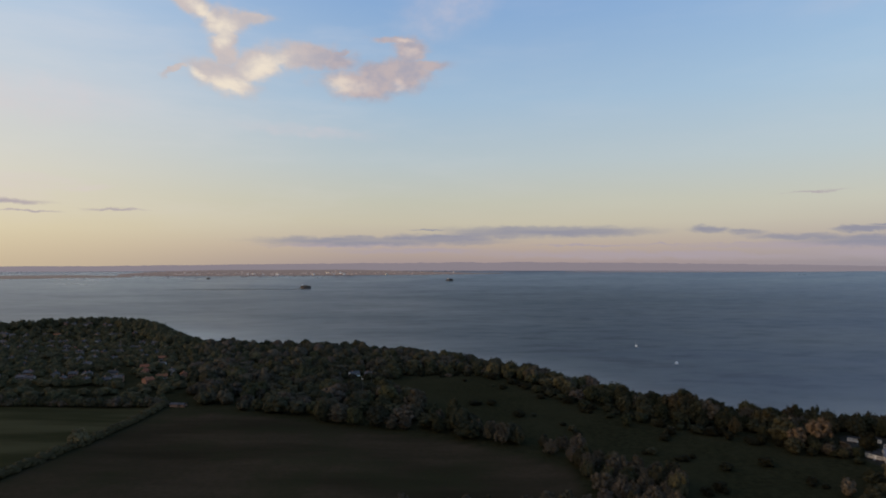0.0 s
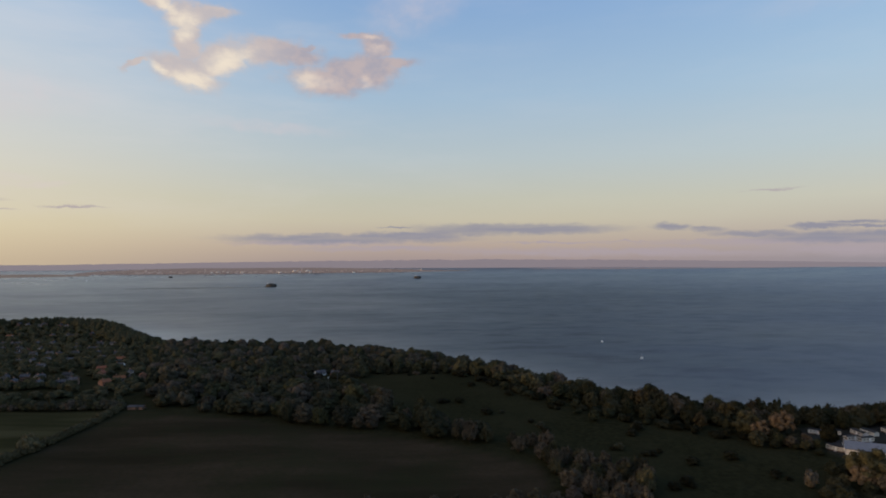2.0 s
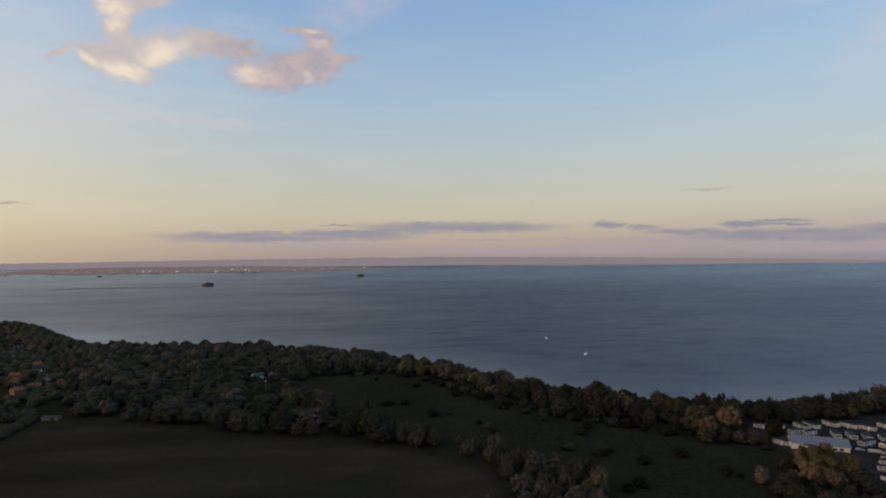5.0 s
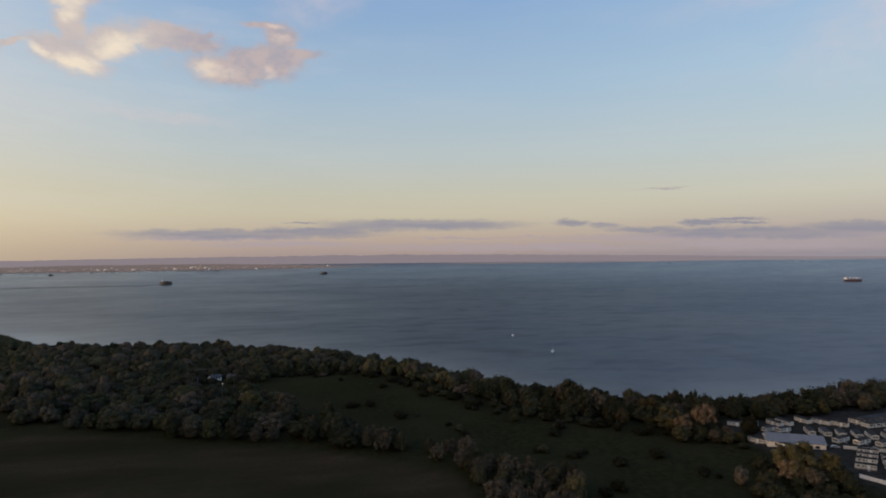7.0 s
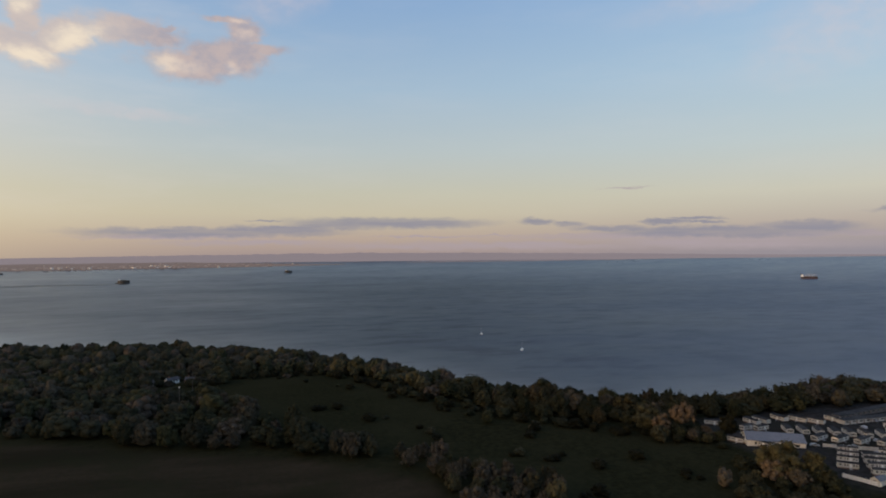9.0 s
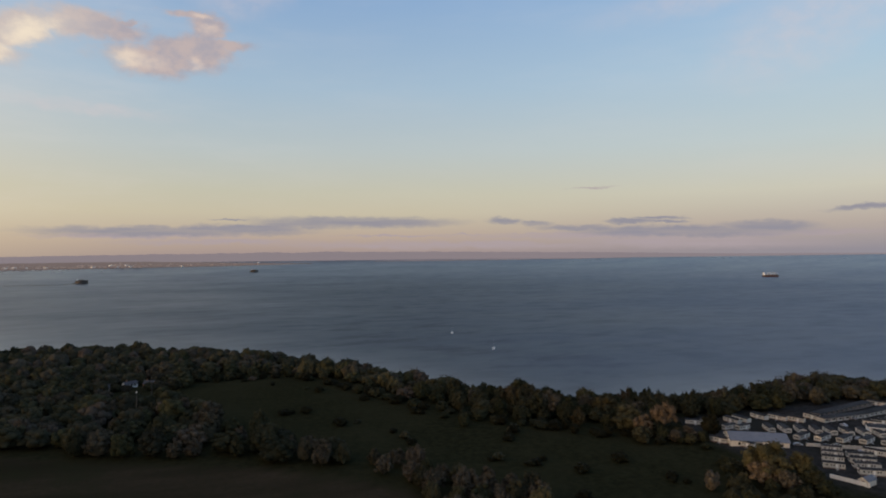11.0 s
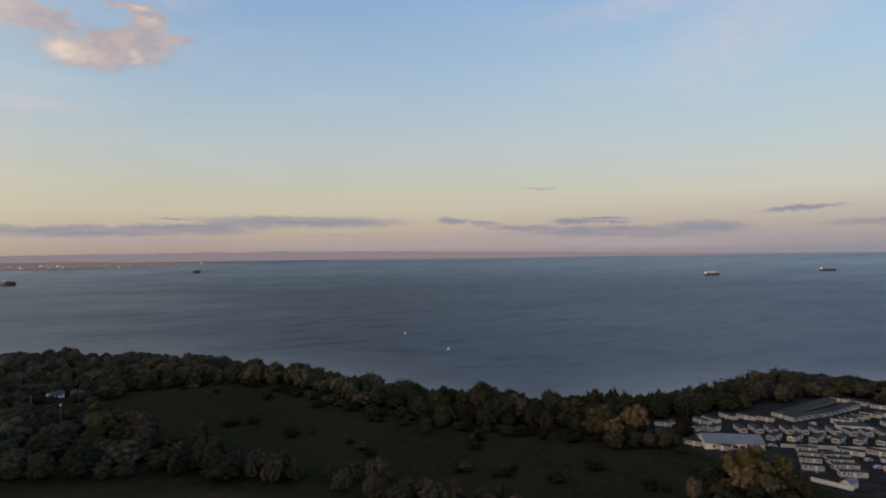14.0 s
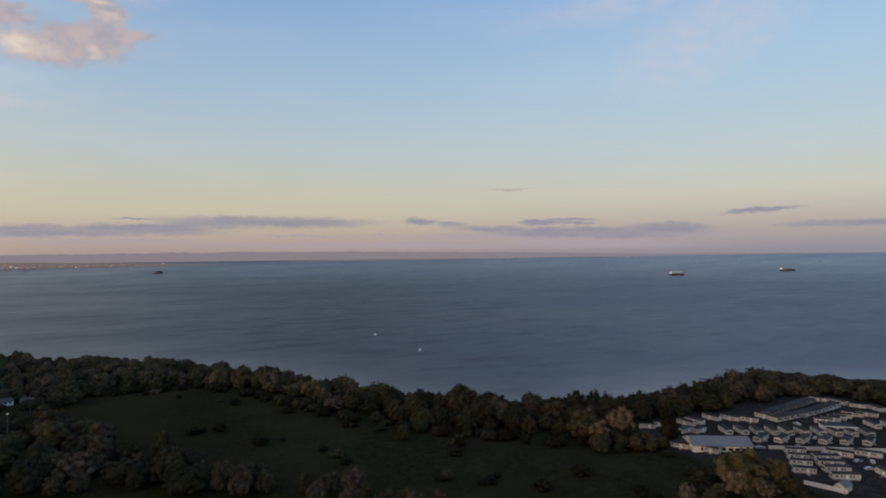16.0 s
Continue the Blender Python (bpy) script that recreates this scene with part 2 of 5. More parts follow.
def leafy(name, tints, island=False):
    """Foliage: each tree takes a tint of its own, mottled from clump to clump."""
    m = bpy.data.materials.new(name)
    m.use_nodes = True
    k = Nodes(m.node_tree)
    bsdf = k.n["Principled BSDF"]
    at = k.n.new("ShaderNodeNewGeometry")
    if island:
        a_ = k.n.new("ShaderNodeAttribute")
        a_.attribute_name = "tint"
        r = a_.outputs["Fac"]
    else:
        r = k.n.new("ShaderNodeObjectInfo").outputs["Random"]
    tint = k.ramp(r, [(i / max(1, len(tints) - 1), c) for i, c in enumerate(tints)])
    mottle = k.noise(at.outputs["Position"], 0.55, 4.0, 0.6)
    tint = k.mix(k.step(mottle, 0.35, 0.7), tint, k.mix(1.0, tint, (0.70, 0.70, 0.66), "MULTIPLY"))
    tint = k.mix(k.math("MULTIPLY", at.outputs["Random Per Island"], 0.35), tint, k.mix(1.0, tint, (1.5, 1.4, 1.2), "MULTIPLY"))
    k.put(tint, bsdf.inputs["Base Color"])
    bsdf.inputs["Roughness"].default_value, bsdf.inputs["Specular IOR Level"].default_value = 0.85, 0.03
    b_ = k.n.new("ShaderNodeBump")
    b_.inputs["Strength"].default_value, b_.inputs["Distance"].default_value = 0.9, 0.6
    k.put(k.noise(at.outputs["Position"], 1.1, 5.0, 0.7), b_.inputs["Height"])
    k.put(b_.outputs[0], bsdf.inputs["Normal"])
    return m


GREENS = [(0.0249, 0.0267, 0.0171), (0.0447, 0.046, 0.0247), (0.0292, 0.0294, 0.0209), (0.0628, 0.0589, 0.0342), (0.0249, 0.0267, 0.0162), (0.0671, 0.0598, 0.0456), (0.0335, 0.035, 0.0209), (0.074, 0.0607, 0.0503), (0.0215, 0.023, 0.0152)]
M_BRAMBLE = leafy("bramble_foliage", [(0.013, 0.013, 0.008), (0.018, 0.018, 0.010)])
M_TREE = leafy("green_foliage", GREENS)
M_WOOD = leafy("woodland_foliage", GREENS, island=True)
M_DEEP = leafy("deep_green_foliage", [(0.020, 0.023, 0.014), (0.034, 0.036, 0.020), (0.025, 0.026, 0.016), (0.046, 0.044, 0.026), (0.022, 0.025, 0.014)])
# lighter olive tints: low sun on the headland's rim, put into the leaf colour
M_HEADLAND = leafy("sun_tinted_foliage", [(0.040, 0.042, 0.024), (0.062, 0.060, 0.034), (0.048, 0.046, 0.028), (0.076, 0.068, 0.040)], island=True)
M_HEDGE = leafy("hedge_foliage", [(0.050, 0.046, 0.026), (0.064, 0.056, 0.032)])
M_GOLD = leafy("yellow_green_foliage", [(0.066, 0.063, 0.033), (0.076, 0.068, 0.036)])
# warm olive stands for sunlit crowns, put into the leaf colour
M_SUN_OLIVE = leafy("sun_olive_foliage", [(0.046, 0.042, 0.023), (0.060, 0.050, 0.027), (0.052, 0.041, 0.026)])
# lightened leaf colour, in place of the light on the hedge tree
M_LIT_HEDGE_TREE = leafy("lit_hedge_tree_foliage", [(0.120, 0.105, 0.062), (0.130, 0.112, 0.066)])
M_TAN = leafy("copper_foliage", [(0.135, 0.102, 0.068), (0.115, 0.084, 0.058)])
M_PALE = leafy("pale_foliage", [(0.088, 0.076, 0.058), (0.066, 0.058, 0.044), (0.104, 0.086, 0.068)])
M_BARK = surface("bark", (0.035, 0.028, 0.020), (0.07, 0.055, 0.04), 3.0, 0.9, 0.4)
M_CREAM = surface("cream_cladding", (0.46, 0.44, 0.40), (0.58, 0.56, 0.51), 0.8, 0.55, 0.1, vary=0.10)
M_VANROOF = surface("grey_caravan_roof", (0.030, 0.029, 0.029), (0.060, 0.058, 0.058), 0.9, 0.9, 0.1, spec=0.05, vary=0.2)
M_GLASS = surface("dark_window_glass", (0.02, 0.022, 0.025), (0.03, 0.032, 0.035), 1.0, 0.12, spec=0.6)
M_SKIRT = surface("brick_skirt", (0.16, 0.11, 0.09), (0.22, 0.17, 0.14), 2.0, 0.9)
M_WHITE = surface("white_paint", (0.72, 0.72, 0.70), (0.80, 0.80, 0.78), 0.7, 0.6, 0.1)
M_RENDERED = surface("pale_render", (0.13, 0.12, 0.11), (0.22, 0.205, 0.19), 0.8, 0.9, 0.2, vary=0.35)
M_BRICK = surface("red_brick", (0.14, 0.08, 0.055), (0.22, 0.13, 0.09), 2.0, 0.9, 0.2, vary=0.25)
M_SLATE = surface("slate_roof", (0.045, 0.045, 0.050), (0.085, 0.085, 0.092), 1.5, 0.85, 0.2, spec=0.05, vary=0.3)
M_CLAY = surface("red_clay_tiles", (0.14, 0.060, 0.036), (0.22, 0.092, 0.054), 1.5, 0.9, 0.2, spec=0.05, vary=0.2)
M_HALLROOF = surface("pale_sheet_roof", (0.125, 0.138, 0.160), (0.165, 0.178, 0.205), 0.6, 0.8, 0.1, spec=0.1)
M_STONE = surface("fort_masonry", (0.045, 0.042, 0.040), (0.085, 0.078, 0.072), 0.12, 0.9, 0.2)
M_DARKIRON = surface("weathered_iron", (0.05, 0.048, 0.045), (0.11, 0.095, 0.08), 0.2, 0.8, 0.2)
M_HULLRED = surface("red_oxide_hull", (0.09, 0.034, 0.028), (0.13, 0.05, 0.04), 0.1, 0.6)
M_HULLBLACK = surface("dark_hull", (0.03, 0.03, 0.036), (0.06, 0.058, 0.06), 0.1, 0.6)
M_SAIL = surface("sail_cloth", (0.74, 0.72, 0.68), (0.82, 0.80, 0.76), 0.6, 0.85)
M_METAL = surface("grey_metal", (0.35, 0.35, 0.36), (0.45, 0.45, 0.46), 1.0, 0.45, metal=0.6)
M_CAR = surface("car_paint", (0.25, 0.25, 0.26), (0.27, 0.27, 0.28), 1.0, 0.3, spec=0.5, vary=0.7)
M_RUBBER = surface("tyre_rubber", (0.02, 0.02, 0.02), (0.03, 0.03, 0.03), 4.0, 0.9)
M_TOWN = surface("haze_glow_masonry", (0.12, 0.10, 0.09), (0.30, 0.25, 0.22), 0.02, 0.9, vary=0.4, island=True)
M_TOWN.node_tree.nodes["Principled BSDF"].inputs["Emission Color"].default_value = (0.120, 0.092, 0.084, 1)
M_TOWN.node_tree.nodes["Principled BSDF"].inputs["Emission Strength"].default_value = 1.0  # evening haze put into the emission
M_TOWNPALE = surface("distant_white_walls", (0.75, 0.70, 0.62), (0.80, 0.76, 0.70), 0.02, 0.8)

# ---- lie of the land ----
PLOT = dict(
    meadow=[(-48, 540), (-40, 596), (-18, 624), (34, 606), (64, 566), (96, 498), (136, 434), (178, 392), (208, 364), (206, 332), (172, 286), (120, 232), (92, 250), (112, 300), (96, 345), (58, 382), (18, 425), (-22, 480)],
    field=[(-203, 470), (-160, 456), (-118, 440), (-60, 414), (6, 386), (48, 356), (70, 330), (64, 300), (84, 262), (60, 216), (-235, 216), (-216, 312), (-206, 372)],
    west_field=[(-212, 474), (-260, 472), (-330, 470), (-520, 450), (-560, 200), (-245, 200), (-226, 312), (-214, 376)],
    park=[(226, 332), (238, 268), (262, 246), (330, 236), (452, 330), (416, 396), (330, 400), (262, 396), (236, 396)],
)
COAST = [(-3200, 850), (-1700, 1020), (-1000, 1160), (-800, 1215), (-625, 1310), (-520, 1250), (-420, 1115), (-335, 1010), (-250, 955), (-100, 925), (0, 850), (90, 735), (160, 610), (215, 525), (275, 478), (350, 486), (440, 510), (540, 500), (700, 430), (1100, 300), (3200, -500)]


def from_polygon(x, y, ring):
    """Signed distance of each point to the ring: positive inside."""
    inside = np.zeros(x.shape, bool)
    best = np.full(x.shape, 1e9)
    for (ax, ay), (bx, by) in zip(ring, ring[1:] + ring[:1]):
        t = np.clip(((x - ax) * (bx - ax) + (y - ay) * (by - ay)) / ((bx - ax) ** 2 + (by - ay) ** 2), 0, 1)
        best = np.minimum(best, np.hypot(x - ax - t * (bx - ax), y - ay - t * (by - ay)))
        with np.errstate(divide="ignore", invalid="ignore"):
            inside ^= ((ay > y) != (by > y)) & (x < (bx - ax) * (y - ay) / (by - ay) + ax)
    return np.where(inside, best, -best)


def inland(x, y):
    """Distance from the shore, positive on land."""
    best = np.full(x.shape, 1e9)
    for (ax, ay), (bx, by) in zip(COAST, COAST[1:]):
        t = np.clip(((x - ax) * (bx - ax) + (y - ay) * (by - ay)) / ((bx - ax) ** 2 + (by - ay) ** 2), 0, 1)
        best = np.minimum(best, np.hypot(x - ax - t * (bx - ax), y - ay - t * (by - ay)))
    shore = np.interp(x, [p[0] for p in COAST], [p[1] for p in COAST])
    return np.where(y < shore, best, -best)


def ease(v, lo, hi):
    t = np.clip((v - lo) / (hi - lo), 0, 1)
    return t * t * (3 - 2 * t)


def height(x, y):
    x, y = np.asarray(x, float), np.asarray(y, float)
    d = inland(x, y)
    top = 36.0 - 0.040 * np.maximum(0, y - 560) + 1.2 * np.sin(x / 71 + 1) * np.cos(y / 93) + 0.5 * np.sin(x / 23 + y / 31)
    top -= 5.0 * ease(-x, 250, 800) * ease(y, 500, 900)
    top = np.maximum(top, 8.0)
    top += 19.0 * np.exp(-((x + 700) / 240) ** 2 - ((y - 1190) / 130) ** 2)          # headland
    top += 8.0 * np.exp(-((x + 500) / 75) ** 2 - ((y - 1130) / 80) ** 2)           # its eastern shoulder
    top += 3.0 * np.exp(-((x - 400) / 90) ** 2 - ((y - 440) / 60) ** 2)             # wooded rise
    ridge = 50 * np.exp(-((x + 1000) / 230) ** 2) * (1 - ease(y, 250, 470)) + 10 * np.sin(y / 60) * np.exp(-((x + 1000) / 230) ** 2)
    top += 2.0 * np.exp(-((x - 300) / 80) ** 4 - ((y - 318) / 62) ** 4)             # the caravan park's shelf
    top -= 0.075 * np.maximum(0, x - 385) * (x < 700)
    top = np.maximum(top, 7.0)
    top += np.maximum(ridge, 0)                                                      # unseen ridge added in the west to shade the low ground
    land = 1.5 * ease(d, 0, 8) + (top - 1.5) * ease(d, 8, 80)
    return np.where(d > 0, land, np.maximum(-9.0, d * 0.06))


def height_at(x, y):
    return float(height(np.array([x]), np.array([y]))[0])


def mesh_object(name, verts, faces, material, parent=None, smooth=False):
    me = bpy.data.meshes.new(name)
    me.from_pydata(verts, [], faces)
    me.materials.append(material)
    if smooth:
        me.polygons.foreach_set("use_smooth", [True] * len(me.polygons))
    me.update()
    ob = new(name, me)
    if parent:
        ob.parent = parent
    return ob


def part(name, bm, material, parent, label=""):
    me = bpy.data.meshes.new(name)
    bm.to_mesh(me)
    bm.free()
    me.materials.append(material)
    ob = new(name, me)
    ob.parent = parent
    return tagged(ob, label)


def thing(name, m, label, category, group=""):
    ob = new(name)
    ob.empty_display_size = 1
    ob.matrix_world = m
    return tagged(ob, label, category, group)


def ground_material():
    m = bpy.data.materials.new("grass_and_soil")
    m.use_nodes = True
    k = Nodes(m.node_tree)
    bsdf = k.n["Principled BSDF"]
    place = k.n.new("ShaderNodeNewGeometry").outputs["Position"]
    use = k.n.new("ShaderNodeVertexColor")
    use.layer_name = "land_use"
    sep = k.n.new("ShaderNodeSeparateColor")
    k.put(use.outputs[0], sep.inputs[0])
    tuft = k.noise(place, 0.35, 6.0, 0.65)
    broad = k.noise(place, 0.02, 4.0, 0.6)
    grass = k.mix(k.step(tuft, 0.3, 0.7), (0.015, 0.015, 0.0075), (0.028, 0.027, 0.013))
    grass = k.mix(k.step(broad, 0.4, 0.7, 0.0, 0.6), grass, (0.031, 0.029, 0.015))
    rows = k.noise(k.scaled(place, (0.008, 0.034, 0.03), turn=14), 1.0, 5.0, 0.55)
    crop = k.mix(k.step(rows, 0.30, 0.70), (0.025, 0.020, 0.012), (0.052, 0.038, 0.024))
    crop = k.mix(k.step(tuft, 0.3, 0.8, 0.0, 0.5), crop, (0.021, 0.021, 0.010))
    crop = k.mix(k.step(broad, 0.45, 0.65, 0.0, 0.55), crop, (0.024, 0.026, 0.012))
    green_crop = k.mix(k.step(rows, 0.36, 0.62), (0.030, 0.029, 0.013), (0.058, 0.053, 0.026))
    gravel = k.mix(k.step(tuft, 0.3, 0.7), (0.024, 0.022, 0.020), (0.048, 0.044, 0.040))
    gravel = k.mix(k.step(broad, 0.5, 0.62, 0.0, 0.8), gravel, (0.030, 0.028, 0.022))
    sand = k.mix(tuft, (0.30, 0.26, 0.20), (0.42, 0.37, 0.29))
    psep = k.n.new("ShaderNodeSeparateXYZ")
    k.put(place, psep.inputs[0])
    c = k.mix(sep.outputs[0], grass, crop)
    c = k.mix(sep.outputs[1], c, green_crop)
    c = k.mix(sep.outputs[2], c, gravel)
    c = k.mix(k.step(psep.outputs[2], 1.8, 3.0, 1.0, 0.0), c, sand)
    k.put(c, bsdf.inputs["Base Color"])
    bsdf.inputs["Roughness"].default_value, bsdf.inputs["Specular IOR Level"].default_value = 0.95, 0.0
    b_ = k.n.new("ShaderNodeBump")
    b_.inputs["Strength"].default_value, b_.inputs["Distance"].default_value = 0.8, 0.5
    k.put(tuft, b_.inputs["Height"])
    k.put(b_.outputs[0], bsdf.inputs["Normal"])
    return m


def axis(*spans):
    out = []
    for lo, hi, step_ in spans:
        out += list(np.arange(lo, hi, step_))
    return np.array(out + [spans[-1][1]])


def build_ground():
    xs = axis((-3200, -1400, 120), (-1400, -560, 20), (-560, 480, 7), (480, 900, 20), (900, 3200, 120))
    ys = axis((-2200, -400, 120), (-400, 180, 20), (180, 680, 7), (680, 1600, 20), (1600, 3300, 100))
    gx, gy = np.meshgrid(xs, ys)
    gz = height(gx, gy)
    n, w = len(xs), len(ys)
    verts = np.stack([gx.ravel(), gy.ravel(), gz.ravel()], 1)
    i = (np.arange(w - 1)[:, None] * n + np.arange(n - 1)[None, :]).ravel()
    faces = np.stack([i, i + 1, i + n + 1, i + n], 1)
    ob = mesh_object("ground", verts.tolist(), faces.tolist(), ground_material(), smooth=True)
    use = ob.data.color_attributes.new("land_use", "FLOAT_COLOR", "POINT")
    cols = np.ones((len(verts), 4), np.float32)
    for c, key in enumerate(("field", "west_field", "park")):
        cols[:, c] = ease(from_polygon(gx.ravel(), gy.ravel(), PLOT[key]), -2, 4)
    use.data.foreach_set("color", cols.ravel())
    tagged(ob, "dark evening farmland, meadow and soil sloping to the shore", "ground", kind="structure")


build_ground()

# ---- sea and far shore ----
# beyond 2.6 km distances are drawn in, so that the far shore and the horizon keep their height in the view
MID, EYE = (2.0, 56.0), 138.0


def drawn_in(d):
    d = np.asarray(d, float)
    near, dip = EYE / 2600, 0.0055
    return np.where(d < 2600, d, 2600 + 2290 * (near - EYE / np.maximum(d, 2600)) / (near - dip))


def afloat(x, y):
    """Where a thing at the true place (x, y) stands on the sea, and its scale."""
    d = math.hypot(x - MID[0], y - MID[1])
    r = float(drawn_in(d))
    return MID[0] + (x - MID[0]) * r / d, MID[1] + (y - MID[1]) * r / d, EYE * (1 - r / d), r / d


def far_place(heading, d, up=0.0):
    r = float(drawn_in(d))
    return (MID[0] + r * math.sin(radians(heading)), MID[1] + r * math.cos(radians(heading)), EYE * (1 - r / d) + up * r / d)


def sea_material():
    m = bpy.data.materials.new("sea_water")
    m.use_nodes = True
    k = Nodes(m.node_tree)
    bsdf = k.n["Principled BSDF"]
    place = k.n.new("ShaderNodeNewGeometry").outputs["Position"]
    swell = k.noise(k.scaled(place, (0.0019, 0.0034, 0.0), turn=-14), 1.0, 5.0, 0.6)
    chop = k.noise(k.scaled(place, (0.014, 0.022, 0.0), turn=-14), 1.0, 6.0, 0.65)
    # the sea lies smoother to the west, sheltered by the land
    psep = k.n.new("ShaderNodeSeparateXYZ")
    k.put(place, psep.inputs[0])
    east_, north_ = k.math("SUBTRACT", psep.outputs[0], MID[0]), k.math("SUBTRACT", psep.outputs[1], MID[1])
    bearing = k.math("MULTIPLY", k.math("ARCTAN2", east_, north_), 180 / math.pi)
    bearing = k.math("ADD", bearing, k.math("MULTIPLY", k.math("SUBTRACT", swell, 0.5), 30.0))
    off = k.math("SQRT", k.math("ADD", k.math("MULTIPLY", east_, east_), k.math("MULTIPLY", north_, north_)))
    lee_sheen = k.step(bearing, -38.0, 14.0, 1.0, 0.0)
    channel_sheen = k.step(bearing, 8.0, 58.0)
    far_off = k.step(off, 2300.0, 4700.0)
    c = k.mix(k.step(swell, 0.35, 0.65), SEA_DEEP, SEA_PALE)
    # reflected sky put into the colour: bluer to the east, warm to the west
    c = k.mix(channel_sheen, c, (0.017, 0.033, 0.078))
    c = k.mix(k.math("MULTIPLY", lee_sheen, 0.8), c, (0.096, 0.086, 0.066))
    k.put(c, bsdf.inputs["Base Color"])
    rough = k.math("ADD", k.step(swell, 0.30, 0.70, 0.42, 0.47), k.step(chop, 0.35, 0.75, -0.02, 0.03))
    rough = k.math("SUBTRACT", rough, k.math("ADD", k.math("MULTIPLY", lee_sheen, 0.05), k.math("MULTIPLY", far_off, 0.14)))
    k.put(rough, bsdf.inputs["Roughness"])
    bsdf.inputs["IOR"].default_value = 1.33
    # the specular tint carries the same painted sky tones
    k.put(k.mix(lee_sheen, k.mix(channel_sheen, (0.82, 0.94, 1.0), (0.70, 0.88, 1.0)), (1.0, 0.97, 0.90)), bsdf.inputs["Specular Tint"])
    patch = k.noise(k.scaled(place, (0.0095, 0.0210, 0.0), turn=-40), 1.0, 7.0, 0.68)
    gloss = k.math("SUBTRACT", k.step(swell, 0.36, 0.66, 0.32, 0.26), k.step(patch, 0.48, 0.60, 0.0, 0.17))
    gloss = k.math("ADD", gloss, k.math("ADD", k.math("MULTIPLY", lee_sheen, 0.62), k.math("ADD", k.math("MULTIPLY", channel_sheen, 0.24), k.math("MULTIPLY", far_off, 0.28))))
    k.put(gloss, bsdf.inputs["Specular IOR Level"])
    b_ = k.n.new("ShaderNodeBump")
    b_.inputs["Strength"].default_value, b_.inputs["Distance"].default_value = 0.045, 4.0
    k.put(k.math("ADD", chop, k.math("MULTIPLY", k.noise(k.scaled(place, (0.09, 0.2, 0), turn=-14), 1.0, 4.0, 0.6), 0.25)), b_.inputs["Height"])
    k.put(b_.outputs[0], bsdf.inputs["Normal"])
    return m


SEA_DEEP, SEA_PALE = (0.008, 0.013, 0.021), (0.015, 0.021, 0.032)


def build_sea():
    rings = [0, 150, 300, 450, 600, 800, 1000, 1300, 1600, 2000, 2400, 2600, 2750, 2900, 3100, 3300, 3550, 3850, 4200, 4700, 5300, 6000, 7000, 8500, 11000, 15000, 25000]
    steps = 144
    verts, faces = [(MID[0], MID[1], 0.0)], []
    for d in rings[1:]:
        for i in range(steps):
            verts.append(far_place(360 * i / steps, d))
    for i in range(steps):
        faces.append((0, 1 + i, 1 + (i + 1) % steps))
    for r in range(len(rings) - 2):
        for i in range(steps):
            a, b = 1 + r * steps + i, 1 + r * steps + (i + 1) % steps
            faces.append((a, a + steps, b + steps, b))
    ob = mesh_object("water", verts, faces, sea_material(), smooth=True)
    for p in ob.data.polygons:
        if p.normal.z < 0:
            p.flip()
    tagged(ob, "calm grey-blue evening sea reaching the horizon", "sea", kind="structure")


build_sea()


def build_shallows():
    """Paler water over the sand along the shore, its colour also raised for reflected sun glow."""
    m = bpy.data.materials["sea_water"].copy()
    m.name = "shallow_sea_water"
    k = Nodes(m.node_tree)
    bsdf = k.n["Principled BSDF"]
    deep = bsdf.inputs["Base Color"].links[0].from_socket
    a_ = k.n.new("ShaderNodeAttribute")
    a_.attribute_name = "shallow"
    k.put(k.mix(a_.outputs["Fac"], deep, (0.270, 0.255, 0.220)), bsdf.inputs["Base Color"])
    gloss = bsdf.inputs["Specular IOR Level"].links[0].from_socket
    k.put(k.math("ADD", gloss, k.math("MULTIPLY", a_.outputs["Fac"], 0.35)), bsdf.inputs["Specular IOR Level"])
    step = 24
    gx, gy = np.meshgrid(np.arange(-1400, 1300, step), np.arange(-100, 2000, step))
    depth = -inland(gx.ravel(), gy.ravel())
    tone = np.interp(depth, (0, 45, 95, 170, 270, 500), (1.0, 0.80, 0.38, 0.12, 0.03, 0.0))
    verts = [(float(x), float(y), 0.05) for x, y in zip(gx.ravel(), gy.ravel())]
    faces, nx = [], gx.shape[1]
    for j in range(gx.shape[0] - 1):
        for i in range(nx - 1):
            q = (j * nx + i, j * nx + i + 1, (j + 1) * nx + i + 1, (j + 1) * nx + i)
            if any(-30 < depth[v] < 600 for v in q):
                faces.append(q)
    ob = mesh_object("water_shallows", verts, faces, m, smooth=True)
    for p in ob.data.polygons:
        if p.normal.z < 0:
            p.flip()
    ob.data.attributes.new("shallow", "FLOAT", "POINT").data.foreach_set("value", tone)
    tagged(ob, "pale shallow water along the sandy shore", "sea", kind="structure")


build_shallows()


